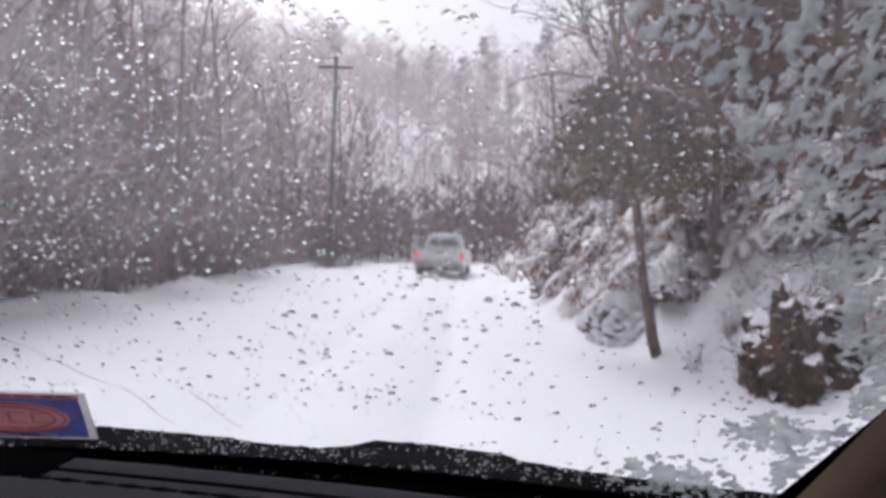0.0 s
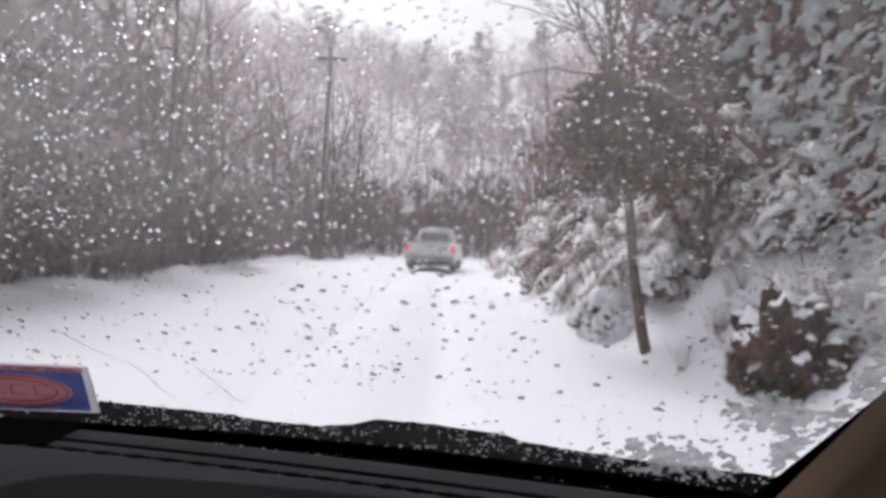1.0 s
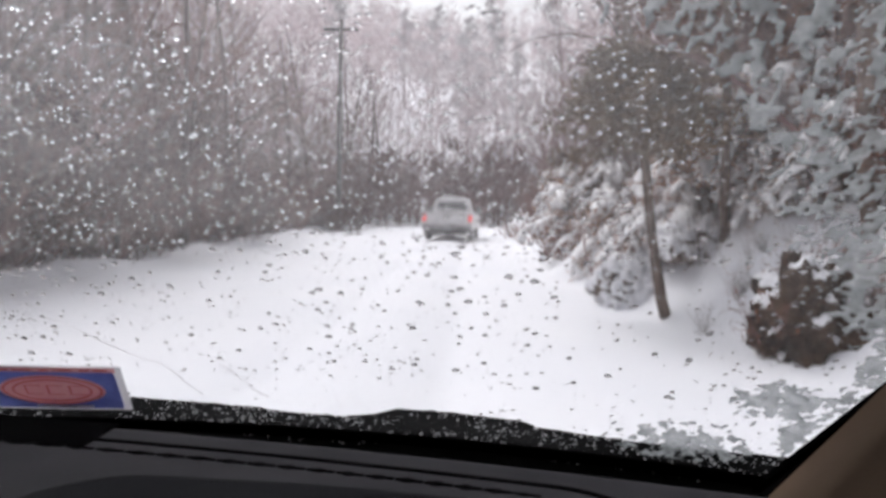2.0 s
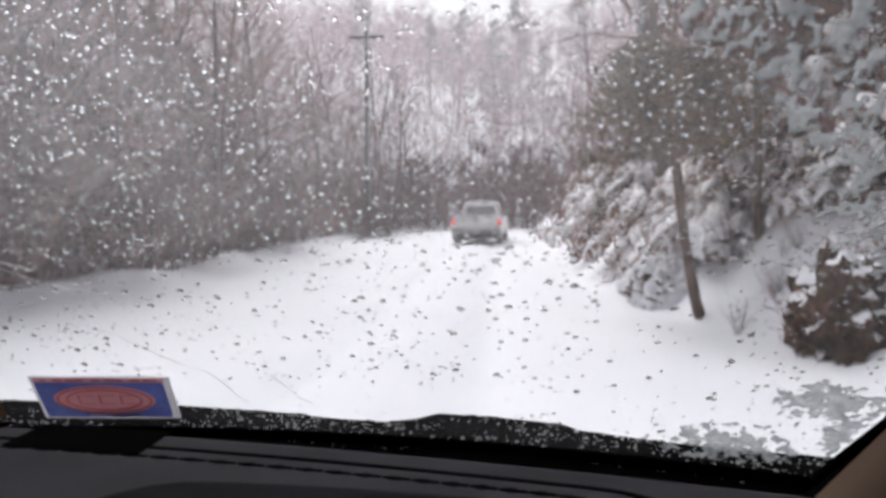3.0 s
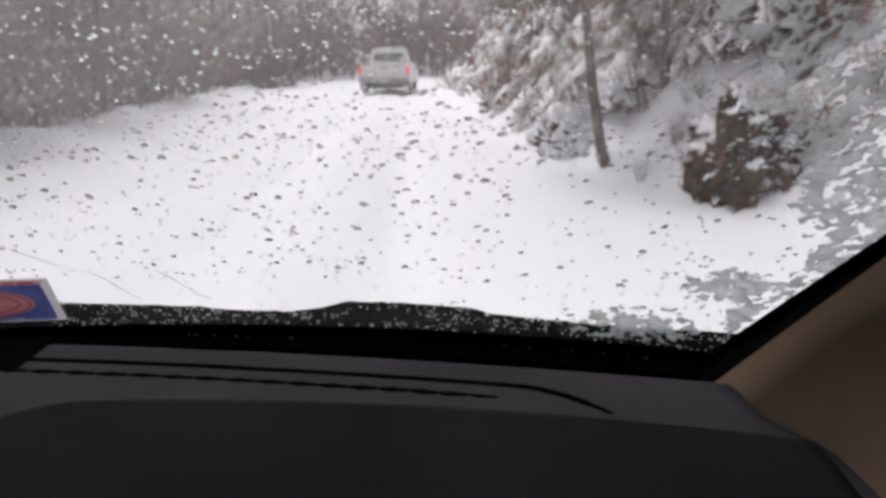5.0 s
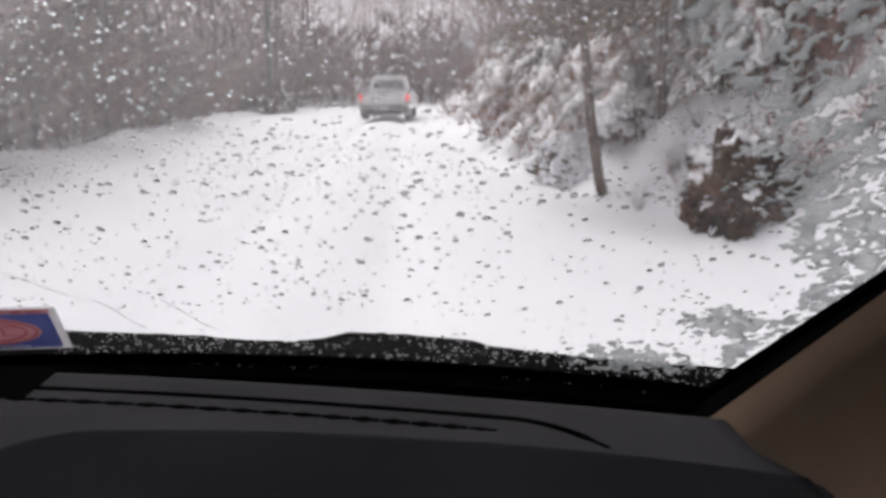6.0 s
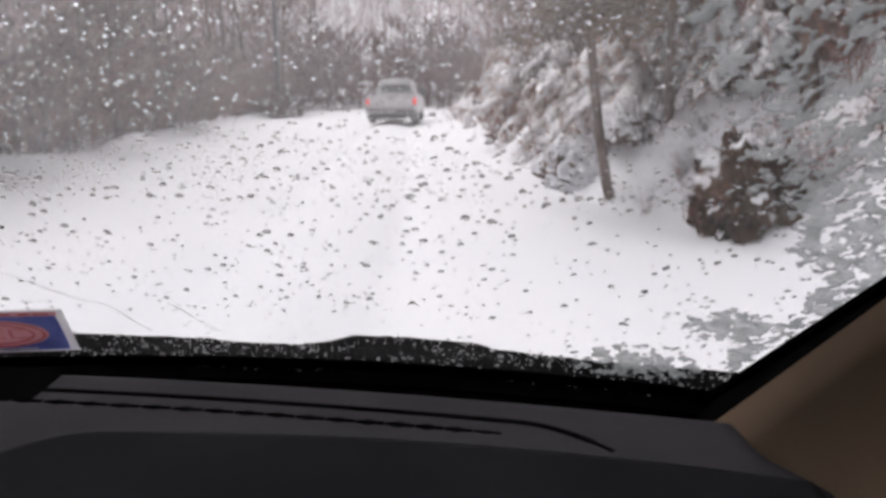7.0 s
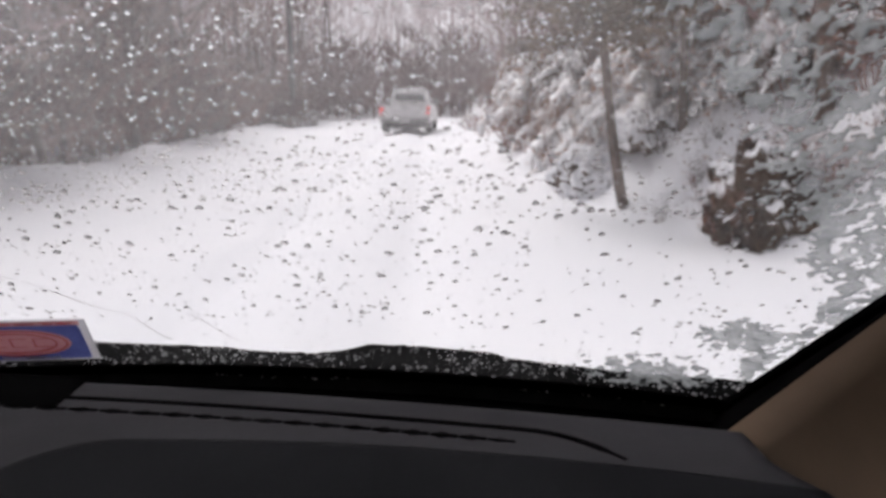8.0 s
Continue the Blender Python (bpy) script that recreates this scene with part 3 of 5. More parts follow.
def ink(ring, z):
    """A flat printed shape."""
    return Geo().add([(x, y, z) for x, y in ring], [tuple(range(len(ring)))])


def bar(g, x0, x1, y0, y1, z):
    return g.add([(x0, y0, z), (x1, y0, z), (x1, y1, z), (x0, y1, z)], [(0, 1, 2, 3)])


t, w, h = card("printed_card", "blue card with a faded red oval emblem leaning on the windscreen", -0.518, 0.170, 1.046, 1.107, 0.928, 0.888, 3, CARD_BLUE, CARD_WHITE)
Z = 0.0017
part("emblem", ink(ellipse(-0.002, h * 0.46, w * 0.37, h * 0.34), 0.0014), CARD_PINK, t, "faded pink oval")
ring = Geo()
for s in (0.35, 0.28):
    a = ellipse(-0.002, h * 0.46, w * s, h * (s - 0.02))
    c = ellipse(-0.002, h * 0.46, w * s - 0.003, h * (s - 0.02) - 0.003)
    ring.add([(x, y, Z + 0.0004) for x, y in a + c], [(i, (i + 1) % 40, 40 + (i + 1) % 40, 40 + i) for i in range(40)])
part("emblem_ring", ring, CARD_RED, t, "thin red rings")
part("top_band", bar(Geo(), -w / 2 + 0.004, w / 2 - 0.006, h * 0.88, h * 0.975, Z), CARD_PINK, t, "faded red band")
bars = Geo()
for i in range(9):
    x = -w * 0.42 + i * w * 0.092
    bar(bars, x, x + w * (0.04 + 0.03 * (i % 3)), h * 0.905, h * 0.95, Z + 0.0004)
part("top_print", bars, CARD_RED, t, "small unreadable red print")
marks = Geo()
for x in (-0.034, -0.008, 0.018):
    bar(marks, x, x + 0.02, h * 0.36, h * 0.38, Z + 0.0004)
    bar(marks, x, x + 0.02, h * 0.56, h * 0.58, Z + 0.0004)
    bar(marks, x, x + 0.0025, h * 0.38, h * 0.56, Z + 0.0004)
part("emblem_bars", marks, CARD_RED, t, "red bars inside the oval")
part("white_label", bar(Geo(), -w * 0.16, w * 0.24, h * 0.04, h * 0.12, Z), WHITE_BAR, t, "white strip")
part("label_print", bar(Geo(), -w * 0.0, w * 0.12, h * 0.065, h * 0.09, Z + 0.0004), CARD_NAVY, t)

t, w, h = card("brown_card", "dark brown cardboard card with blue patches on the windscreen", -0.795, 0.268, 1.046, 1.117, 0.928, 0.885, 0, CARD_BROWN, CARD_BROWN)
part("print_patch", Geo().prism([(0.035, h * 0.2), (0.085, h * 0.15), (0.08, h * 0.45), (0.1, h * 0.75), (0.05, h * 0.85), (0.06, h * 0.5)], Z, Z + 0.0003), CARD_NAVY, t, "dark blue mark")
part("print_patch", Geo().prism([(-0.12, h * 0.1), (-0.07, h * 0.1), (-0.06, h * 0.5), (-0.09, h * 0.7), (-0.125, h * 0.6)], Z, Z + 0.0003), CARD_NAVY, t, "dark blue mark")


def card_shade(cx, w, deep):
    """Black patch that paints the shade on the dash in front of a card."""
    g = Geo().grid(lambda x, v: (x, dash_front(max(x, -0.75)) - 0.002 - deep * v, 1.0565), span(cx - w / 2, cx + w / 2, 8), [0, 0.5, 1])
    g.grid(lambda x, v: (x, dash_front(max(x, -0.75)) - 0.002 - deep * v, 1.0550), span(cx - w / 2, cx + w / 2, 8), [0, 0.5, 1], True)
    return solo("rubber_pad", g, BLACK, "thin black patch for the shade on the dashboard below a card", "pad", "pads below the cards")


card_shade(-0.485, 0.160, 0.080)
card_shade(-0.735, 0.25, 0.082)
# ---------------------------------------------------------------- pickup truck on the road
def pickup(at):
    t = thing("pickup_truck", "silver pickup truck with road spray on the snowy road, paled for haze", "truck", at=at)
    side = [(-1.02, 0.42), (-1.02, 0.60), (-0.99, 0.95), (-0.95, 1.06), (0.95, 1.06), (0.99, 0.95), (1.02, 0.60), (1.02, 0.42)]
    body = Geo()
    k = len(side)
    rows = [(0.0, 0.97), (0.04, 1.0), (1.8, 1.0), (3.9, 1.0), (4.9, 0.97), (5.05, 0.90)]
    body.add([(x * s * 0.97, y, z) for y, s in rows for x, z in side],
             [(j * k + i, j * k + (i + 1) % k, (j + 1) * k + (i + 1) % k, (j + 1) * k + i) for j in range(len(rows) - 1) for i in range(k)] + [tuple(range(k - 1, -1, -1)), tuple(range(5 * k, 6 * k))])
    part("body", body, TRUCK_PAINT, t, bevel=0.03)
    part("underbody", Geo().box(-0.80, 0.80, 0.12, 4.8, 0.20, 0.43), TYRE, t, "dark underside caked with slush", bevel=0.03)
    part("tailgate", Geo().box(-0.76, 0.76, -0.035, 0.0, 0.60, 1.05), TRUCK_PAINT, t, bevel=0.02)
    part("tailgate_edge", Geo().box(-0.77, 0.77, -0.045, 0.05, 1.055, 1.085), TRUCK_DARK, t, "dark top edge", bevel=0.01)
    part("handle", Geo().box(-0.12, 0.12, -0.05, -0.035, 0.93, 0.99), TRUCK_DARK, t, bevel=0.008)
    part("bumper", Geo().box(-0.92, 0.92, -0.16, 0.0, 0.42, 0.57), TRUCK_DARK, t, "dark bumper caked with slush, paled for haze", bevel=0.03)
    part("number_plate", Geo().box(-0.16, 0.16, -0.168, -0.162, 0.44, 0.55), WHITE_BAR, t, "pale plate", bevel=0.004)
    for s in (-1, 1):
        lamp = Geo().box(0.82, 0.955, -0.03, 0.10, 0.74, 0.99)
        lamp.v = [(x * s, y, z) for x, y, z in lamp.v]
        if s < 0:
            lamp.f = [q[::-1] for q in lamp.f]
        part("tail_lamp", lamp, TAIL, t, "lit red tail lamp", bevel=0.02)
    cab = Geo()
    prof = [(0.80, 1.05), (0.80, 1.10), (0.68, 1.56), (0.60, 1.64), (-0.60, 1.64), (-0.68, 1.56), (-0.80, 1.10), (-0.80, 1.05)]
    k = len(prof)
    rows = [(1.9, 1.0, 0.0), (2.1, 0.98, 0.02), (3.2, 0.98, 0.02), (3.75, 0.9, -0.12)]
    cab.add([(x * s, y, z + (dz if z > 1.3 else 0)) for y, s, dz in rows for x, z in prof],
            [(j * k + i, j * k + (i + 1) % k, (j + 1) * k + (i + 1) % k, (j + 1) * k + i) for j in range(3) for i in range(k)] + [tuple(range(k - 1, -1, -1)), tuple(range(3 * k, 4 * k))])
    part("cab", cab, TRUCK_PAINT, t, bevel=0.03)
    part("rear_window", Geo().add([(-0.62, 1.885, 1.2), (0.62, 1.885, 1.2), (0.54, 1.885, 1.5), (-0.54, 1.885, 1.5), (-0.62, 1.895, 1.2), (0.62, 1.895, 1.2), (0.54, 1.895, 1.5), (-0.54, 1.895, 1.5)], [(0, 1, 2, 3), (7, 6, 5, 4), (0, 4, 5, 1), (1, 5, 6, 2), (2, 6, 7, 3), (3, 7, 4, 0)]), TRUCK_GLASS, t, "dark tinted rear window")
    roof = Geo().grid(lambda x, y: (x, y, 1.675 + 0.05 * math.cos(x * 2.2) * math.cos((y - 2.7) * 1.6) + 0.01 * fbm(x, y, 1, 5)), span(-0.6, 0.6, 12), span(1.95, 3.5, 12))
    roof.grid(lambda x, y: (x, y, 1.655), span(-0.62, 0.62, 12), span(1.93, 3.52, 12), True)
    part("roof_snow", roof, SNOW_LUMP, t, "layer of snow", smooth=True)
    part("bed_snow", Geo().grid(lambda x, y: (x, y, 1.062 + 0.04 * math.cos(x * 1.6) + 0.012 * fbm(x, y, 3, 4)), span(-0.86, 0.86, 14), span(0.08, 1.86, 14)), SNOW_LUMP, t, "snow in the load bed", smooth=True)
    for s in (-1, 1):
        for y in (1.05, 4.05):
            wheel = part("wheel", Geo().tube([(s * 0.70, y, 0.36), (s * 0.74, y, 0.36), (s * 0.92, y, 0.36), (s * 0.96, y, 0.36)], [0.33, 0.36, 0.36, 0.32], 20), TYRE, t, "tyre packed with snow", smooth=False)
            part("rim", Geo().tube([(s * 0.955, y, 0.36), (s * 0.968, y, 0.36)], [0.21, 0.19], 14), CHROME, wheel)
        part("mud_flap", Geo().box(s * 0.84 - 0.14, s * 0.84 + 0.14, 0.5, 0.52, 0.16, 0.5), TRUCK_DARK, t)
        part("mirror", Geo().box(s * 1.02 - 0.1, s * 1.02 + 0.1, 3.1, 3.2, 1.12, 1.32), TRUCK_DARK, t, bevel=0.02)
    return t


pickup(pose(-0.92, 29.0, land(-0.9, 30.0) - 0.02, 0, 0, -4))

# ---------------------------------------------------------------- trees
def grow(g, p, d, length, r, rng, sides, segs, bend, up=0.0):
    """A bent, tapering limb. Returns its points and radii."""
    pts, rad = [Vector(p)], [r]
    d = Vector(d).normalized()
    for i in range(segs):
        d = (d + Vector((rng.gauss(0, bend), rng.gauss(0, bend), rng.gauss(0, bend) + up))).normalized()
        pts.append(pts[-1] + d * length / segs)
        rad.append(r * (1 - 0.8 * (i + 1) / segs))
    g.tube(pts, rad, sides)
    return pts, rad


def at_len(pts, f):
    i = min(int(f * (len(pts) - 1)), len(pts) - 2)
    w = f * (len(pts) - 1) - i
    return pts[i].lerp(pts[i + 1], w), (pts[i + 1] - pts[i]).normalized()


def bare_tree(name, label, seed, height, r, first, limbs, mats, group, lean=0.0, twigs=5, thin=1.0, spread=0.42):
    rng = random.Random(seed)
    t = thing(name, label, "tree", group)
    tg, lg, wg = Geo(), Geo(), Geo()
    pts, rad = grow(tg, (0, 0, -0.4), (lean, rng.gauss(0, 0.02), 1), height, r, rng, 7, 9, 0.035, 0.02)
    for i in range(limbs):
        f = first + (0.98 - first) * (i + rng.random()) / limbs
        p, d = at_len(pts, f)
        a = rng.uniform(0, 2 * math.pi)
        ln = height * spread * (1.05 - f) * rng.uniform(0.6, 1.2) + 0.5
        lp, lr = grow(lg, p, (math.cos(a), math.sin(a), rng.uniform(0.35, 1.1)), ln, r * (1.15 - f) * 0.5, rng, 4, 5, 0.14, 0.05)
        for j in range(5):
            q, d = at_len(lp, rng.uniform(0.2, 1.0))
            dd = d + Vector((rng.gauss(0, 0.6), rng.gauss(0, 0.6), rng.gauss(0.15, 0.45)))
            sp, sr = grow(wg, q, dd, ln * rng.uniform(0.25, 0.55), 0.014 * thin, rng, 3, 3, 0.16, 0.03)
            for k in range(twigs):
                q, d = at_len(sp, rng.uniform(0.1, 1.0))
                dd = d + Vector((rng.gauss(0, 0.7), rng.gauss(0, 0.7), rng.gauss(0.1, 0.5)))
                grow(wg, q, dd, ln * rng.uniform(0.1, 0.28), 0.008 * thin, rng, 3, 2, 0.18)
    part("trunk", tg, mats[0], t, smooth=True)
    part("limbs", lg, mats[0], t)
    part("twigs", wg, mats[1], t)
    return t


def shrub(name, label, seed, height, stems, mats, group, spread=0.6, leaves=0):
    rng = random.Random(seed)
    t = thing(name, label, "shrub", group)
    g, lf = Geo(), Geo()
    for i in range(stems):
        a = rng.uniform(0, 2 * math.pi)
        b = rng.uniform(0, 0.35)
        sp, sr = grow(g, (b * math.cos(a), b * math.sin(a), -0.15), (spread * math.cos(a) * rng.random(), spread * math.sin(a) * rng.random(), 1), height * rng.uniform(0.5, 1.1), rng.uniform(0.008, 0.018), rng, 3, 5, 0.13)
        for j in range(6):
            q, d = at_len(sp, rng.uniform(0.15, 1.0))
            dd = d + Vector((rng.gauss(0, 0.7), rng.gauss(0, 0.7), rng.gauss(0, 0.5)))
            tp, tr = grow(g, q, dd, height * rng.uniform(0.12, 0.4), 0.006, rng, 3, 3, 0.2)
            for k in range(leaves):
                q, d = at_len(tp, rng.random())
                leaf(lf, q + Vector((rng.gauss(0, 0.06), rng.gauss(0, 0.06), rng.gauss(0, 0.06))), rng, 0.07)
    part("stems", g, mats[0], t)
    if leaves:
        part("leaves", lf, mats[1], t)
    return t


def snow_pad(g, pts, w, rng, k=6):
    """A ridge of snow that lies along a bough."""
    o = len(g.v)
    seed = rng.uniform(0, 60)
    m = len(pts)
    for i, p in enumerate(pts):
        d = (pts[min(i + 1, m - 1)] - pts[max(i - 1, 0)]).normalized()
        side = d.cross(Vector((0, 0, 1)))
        side = side.normalized() if side.length > 0.05 else Vector((1, 0, 0))
        f = (i + 0.35) / (m - 0.3)
        ww = w * math.sin(math.pi * f) ** 0.6
        for j in range(k):
            a = 2 * math.pi * j / k
            r = ww * (1 + 0.7 * noise.noise(Vector((math.cos(a) * 1.3 + seed, math.sin(a) * 1.3, i * 0.9))))
            up = math.sin(a) * (0.7 if math.sin(a) > 0 else 0.35)
            g.v.append(tuple(p + side * math.cos(a) * r + Vector((0, 0, up * r + 0.25 * ww))))
    for i in range(m - 1):
        for j in range(k):
            j2 = (j + 1) % k
            g.f.append((o + i * k + j, o + i * k + j2, o + (i + 1) * k + j2, o + (i + 1) * k + j))
    g.f.append(tuple(range(o + k - 1, o - 1, -1)))
    e = o + (m - 1) * k
    g.f.append(tuple(range(e, e + k)))


def laden_bush(name, label, seed, height, width, boughs, mats, group):
    rng = random.Random(seed)
    t = thing(name, label, "shrub", group)
    g, lf, sg = Geo(), Geo(), Geo()
    for i in range(boughs):
        h = height * (0.08 + 0.92 * ((i + rng.random()) / boughs) ** 0.8)
        a = rng.uniform(0, 2 * math.pi)
        out = Vector((math.cos(a), math.sin(a), 0))
        p = Vector((0, 0, max(0.0, h - 0.35))) + out * rng.uniform(0.02, 0.2)
        ln = width * (1.12 - 0.6 * h / height) * rng.uniform(0.55, 1.15)
        bp, br = grow(g, p, out + Vector((0, 0, rng.uniform(0.3, 0.9))), ln * 1.2, 0.012, rng, 3, 7, 0.10, -0.24)
        for k in range(28):
            q, d = at_len(bp, rng.uniform(0.1, 1.0) ** 0.8)
            leaf(lf, q + Vector((rng.gauss(0, 0.07), rng.gauss(0, 0.07), rng.uniform(-0.15, 0.05))), rng, 0.055)
        if rng.random() < 0.9:
            f0 = rng.uniform(0.1, 0.4)
            snow_pad(sg, [at_len(bp, f0 + (0.99 - f0) * q / 6)[0] for q in range(7)], rng.uniform(0.08, 0.19), rng)
        for k in range(2):
            q, d = at_len(bp, rng.uniform(0.3, 0.9))
            side = d + Vector((rng.gauss(0, 0.7), rng.gauss(0, 0.7), rng.uniform(-0.3, 0.2)))
            tp, tr = grow(g, q, side, ln * rng.uniform(0.25, 0.5), 0.006, rng, 3, 4, 0.12, -0.2)
            for m in range(7):
                q, d = at_len(tp, rng.uniform(0.1, 1.0))
                leaf(lf, q + Vector((rng.gauss(0, 0.04), rng.gauss(0, 0.04), rng.uniform(-0.1, 0.0))), rng, 0.045)
            if rng.random() < 0.65:
                snow_pad(sg, tp, rng.uniform(0.05, 0.11), rng, 5)
    part("stems", g, mats[0], t)
    part("leaves", lf, mats[1], t)
    part("snow", sg, SNOW_LUMP, t, "drooping ridges of fresh snow", smooth=True)
    return t


def leaf(g, q, rng, s, flat=0.5):
    """A small folded leaf or spray of needles."""
    a = Vector((rng.gauss(0, 1), rng.gauss(0, 1), rng.gauss(0, flat))).normalized()
    c = a.cross(Vector((rng.gauss(0, 0.4), rng.gauss(0, 0.4), 1))).normalized()
    q = Vector(q)
    s *= rng.uniform(0.6, 1.4)
    n = a.cross(c) * s * 0.25
    g.add([tuple(q), tuple(q + a * s + c * s * 0.4 + n), tuple(q + a * 2 * s), tuple(q + a * s - c * s * 0.4 + n)], [(0, 1, 2), (0, 2, 3)])


def lump(g, q, rx, rz, rng, k=7):
    """A soft pad of snow."""
    o = rng.uniform(0, 50)
    rows = [(-0.35, 0.75), (0.0, 1.0), (0.45, 0.85), (0.85, 0.45)]
    v = []
    for zz, s in rows:
        for i in range(k):
            w = 2 * math.pi * i / k
            m = s * rx * (1 + 0.35 * noise.noise(Vector((math.cos(w) * 1.5 + o, math.sin(w) * 1.5, zz))))
            v.append((q[0] + m * math.cos(w), q[1] + m * math.sin(w), q[2] + rz * zz))
    v.append((q[0], q[1], q[2] + rz))
    f = [(j * k + i, j * k + (i + 1) % k, (j + 1) * k + (i + 1) % k, (j + 1) * k + i) for j in range(3) for i in range(k)]
    f += [(3 * k + i, 3 * k + (i + 1) % k, 4 * k) for i in range(k)] + [tuple(range(k - 1, -1, -1))]
    g.add(v, f)


def conifer(name, label, seed, height, r, bottom, width, boughs, per, mats, lean, snow, group="", leafsize=0.09, droop=-0.25, top=0.98, clump=4, loose=0.16, wobble=0.03):
    rng = random.Random(seed)
    t = thing(name, label, "tree", group)
    tg, lg, fg, sg = Geo(), Geo(), Geo(), Geo()
    pts, rad = grow(tg, (0, 0, -0.5), (lean, 0.02, 1), height, r, rng, 9, 10, wobble, 0.02)
    for i in range(boughs):
        f = bottom + (top - bottom) * ((i + rng.random()) / boughs)
        p, d = at_len(pts, f)
        a = rng.uniform(0, 2 * math.pi)
        ln = width * (1.08 - (f - bottom) / (top + 0.02 - bottom)) ** 0.7 * rng.uniform(0.55, 1.15)
        lp, lr = grow(lg, p, (math.cos(a), math.sin(a), 0.25), ln, max(0.012, r * 0.25 * (1.1 - f)), rng, 4, 5, 0.12, droop * 0.35)
        for k in range(per):
            q, d = at_len(lp, rng.uniform(0.15, 1.0) ** 0.7)
            off = Vector((rng.gauss(0, loose), rng.gauss(0, loose), rng.gauss(-0.04, loose * 0.6))) * max(0.5, ln * 0.8)
            for m in range(clump):
                leaf(fg, q + off + Vector((rng.gauss(0, 0.06), rng.gauss(0, 0.06), rng.gauss(0, 0.04))), rng, leafsize)
        for k in range(int(snow * rng.uniform(0.4, 1.6))):
            q, d = at_len(lp, rng.uniform(0.3, 1.0))
            s = rng.uniform(0.08, 0.34) * min(1.2, 0.4 + ln * 0.5)
            lump(sg, (q.x + rng.gauss(0, 0.1), q.y + rng.gauss(0, 0.1), q.z + 0.03), s, s * rng.uniform(0.35, 0.7), rng)
    if top < 0.9:
        for i in range(16):
            f = top - 0.05 + (0.99 - top) * (i + rng.random()) / 16
            p, d = at_len(pts, f)
            a = rng.uniform(0, 2 * math.pi)
            ln = width * rng.uniform(0.7, 1.5)
            lp, lr = grow(lg, p, (math.cos(a), math.sin(a), rng.uniform(-0.1, 0.5)), ln, 0.016, rng, 4, 6, 0.16)
            for j in range(9):
                q, d = at_len(lp, rng.uniform(0.2, 1.0))
                lp2, lr = grow(lg, q, d + Vector((rng.gauss(0, 0.6), rng.gauss(0, 0.6), rng.gauss(0.1, 0.4))), ln * rng.uniform(0.2, 0.5), 0.006, rng, 3, 3, 0.2)
                for k in range(3):
                    q, d = at_len(lp2, rng.uniform(0.2, 1.0))
                    grow(lg, q, d + Vector((rng.gauss(0, 0.6), rng.gauss(0, 0.6), rng.gauss(0.1, 0.4))), ln * rng.uniform(0.1, 0.25), 0.004, rng, 3, 2, 0.2)
    part("trunk", tg, mats[0], t, smooth=True)
    part("branches", lg, mats[0], t)
    part("crown", fg, mats[1], t)
    if sg.v:
        part("snow", sg, SNOW_LUMP, t, "clumps of fresh snow on the boughs", smooth=True)
    return t


EDGE_GROUP = "bare trees beside the road"
bark = (BARK, TWIG)
haze_mats = (HAZE_BARK, HAZE_TWIG)
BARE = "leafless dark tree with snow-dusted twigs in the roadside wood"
HAZED_FAR = "leafless tree on the far hillside, paled for haze"
protos = [bare_tree("bare_tree", BARE, 11, 13.0, 0.13, 0.22, 17, bark, EDGE_GROUP),
          bare_tree("bare_tree", BARE, 12, 15.0, 0.16, 0.30, 18, bark, EDGE_GROUP, 0.05),
          bare_tree("bare_tree", BARE, 13, 10.0, 0.09, 0.15, 18, bark, EDGE_GROUP, -0.06),
          bare_tree("bare_tree", BARE, 14, 8.0, 0.06, 0.08, 20, bark, EDGE_GROUP, 0.03, spread=0.5)]
HAZED_MID = "leafless brown tree in the roadside wood, paled for haze"
mid = [bare_tree("frosted_tree", HAZED_MID, 25, 12.0, 0.08, 0.10, 20, (PALE_TWIG, PALE_TWIG), "frosted trees in the wood", twigs=5, thin=1.5),
       bare_tree("frosted_tree", HAZED_MID, 26, 9.0, 0.08, 0.06, 20, (PALE_TWIG, PALE_TWIG), "frosted trees in the wood", 0.04, twigs=5, thin=1.4)]
far = [bare_tree("rimed_tree", HAZED_FAR, 21, 13.0, 0.08, 0.15, 16, haze_mats, "rimed trees on the hill", thin=2.2),
       bare_tree("rimed_tree", HAZED_FAR, 22, 10.0, 0.10, 0.1, 16, haze_mats, "rimed trees on the hill", thin=2.2)]
brush = [shrub("bare_shrub", "tangle of bare brown stems dusted with snow", 31, 2.2, 22, bark, "roadside shrubs"),
         shrub("bare_shrub", "tangle of bare brown stems dusted with snow", 32, 3.2, 20, bark, "roadside shrubs", 0.5),
         shrub("leafy_shrub", "shrub that has kept its brown leaves, dusted with snow", 33, 2.0, 18, (TWIG, LEAVES), "roadside shrubs", 0.6, 3)]
laurel = [shrub("evergreen_shrub", "dense dark evergreen shrub at the edge of the wood", 34, 2.4, 22, (TWIG, LAUREL), "evergreen shrubs", 0.8, 10),
          shrub("evergreen_shrub", "dense dark evergreen shrub at the edge of the wood", 35, 3.4, 22, (TWIG, LAUREL), "evergreen shrubs", 0.7, 10)]
laden = [laden_bush("snowy_shrub", "shrub with drooping boughs laden with fresh snow on the bank", 36, 1.35, 0.85, 46, (TWIG, DRY), "snow-laden shrubs"),
         laden_bush("snowy_shrub", "shrub with drooping boughs laden with fresh snow on the bank", 37, 1.7, 0.8, 50, (TWIG, DRY), "snow-laden shrubs"),
         laden_bush("snowy_shrub", "shrub with drooping boughs laden with fresh snow on the bank", 38, 1.1, 0.95, 42, (TWIG, PINE_FAN), "snow-laden shrubs")]
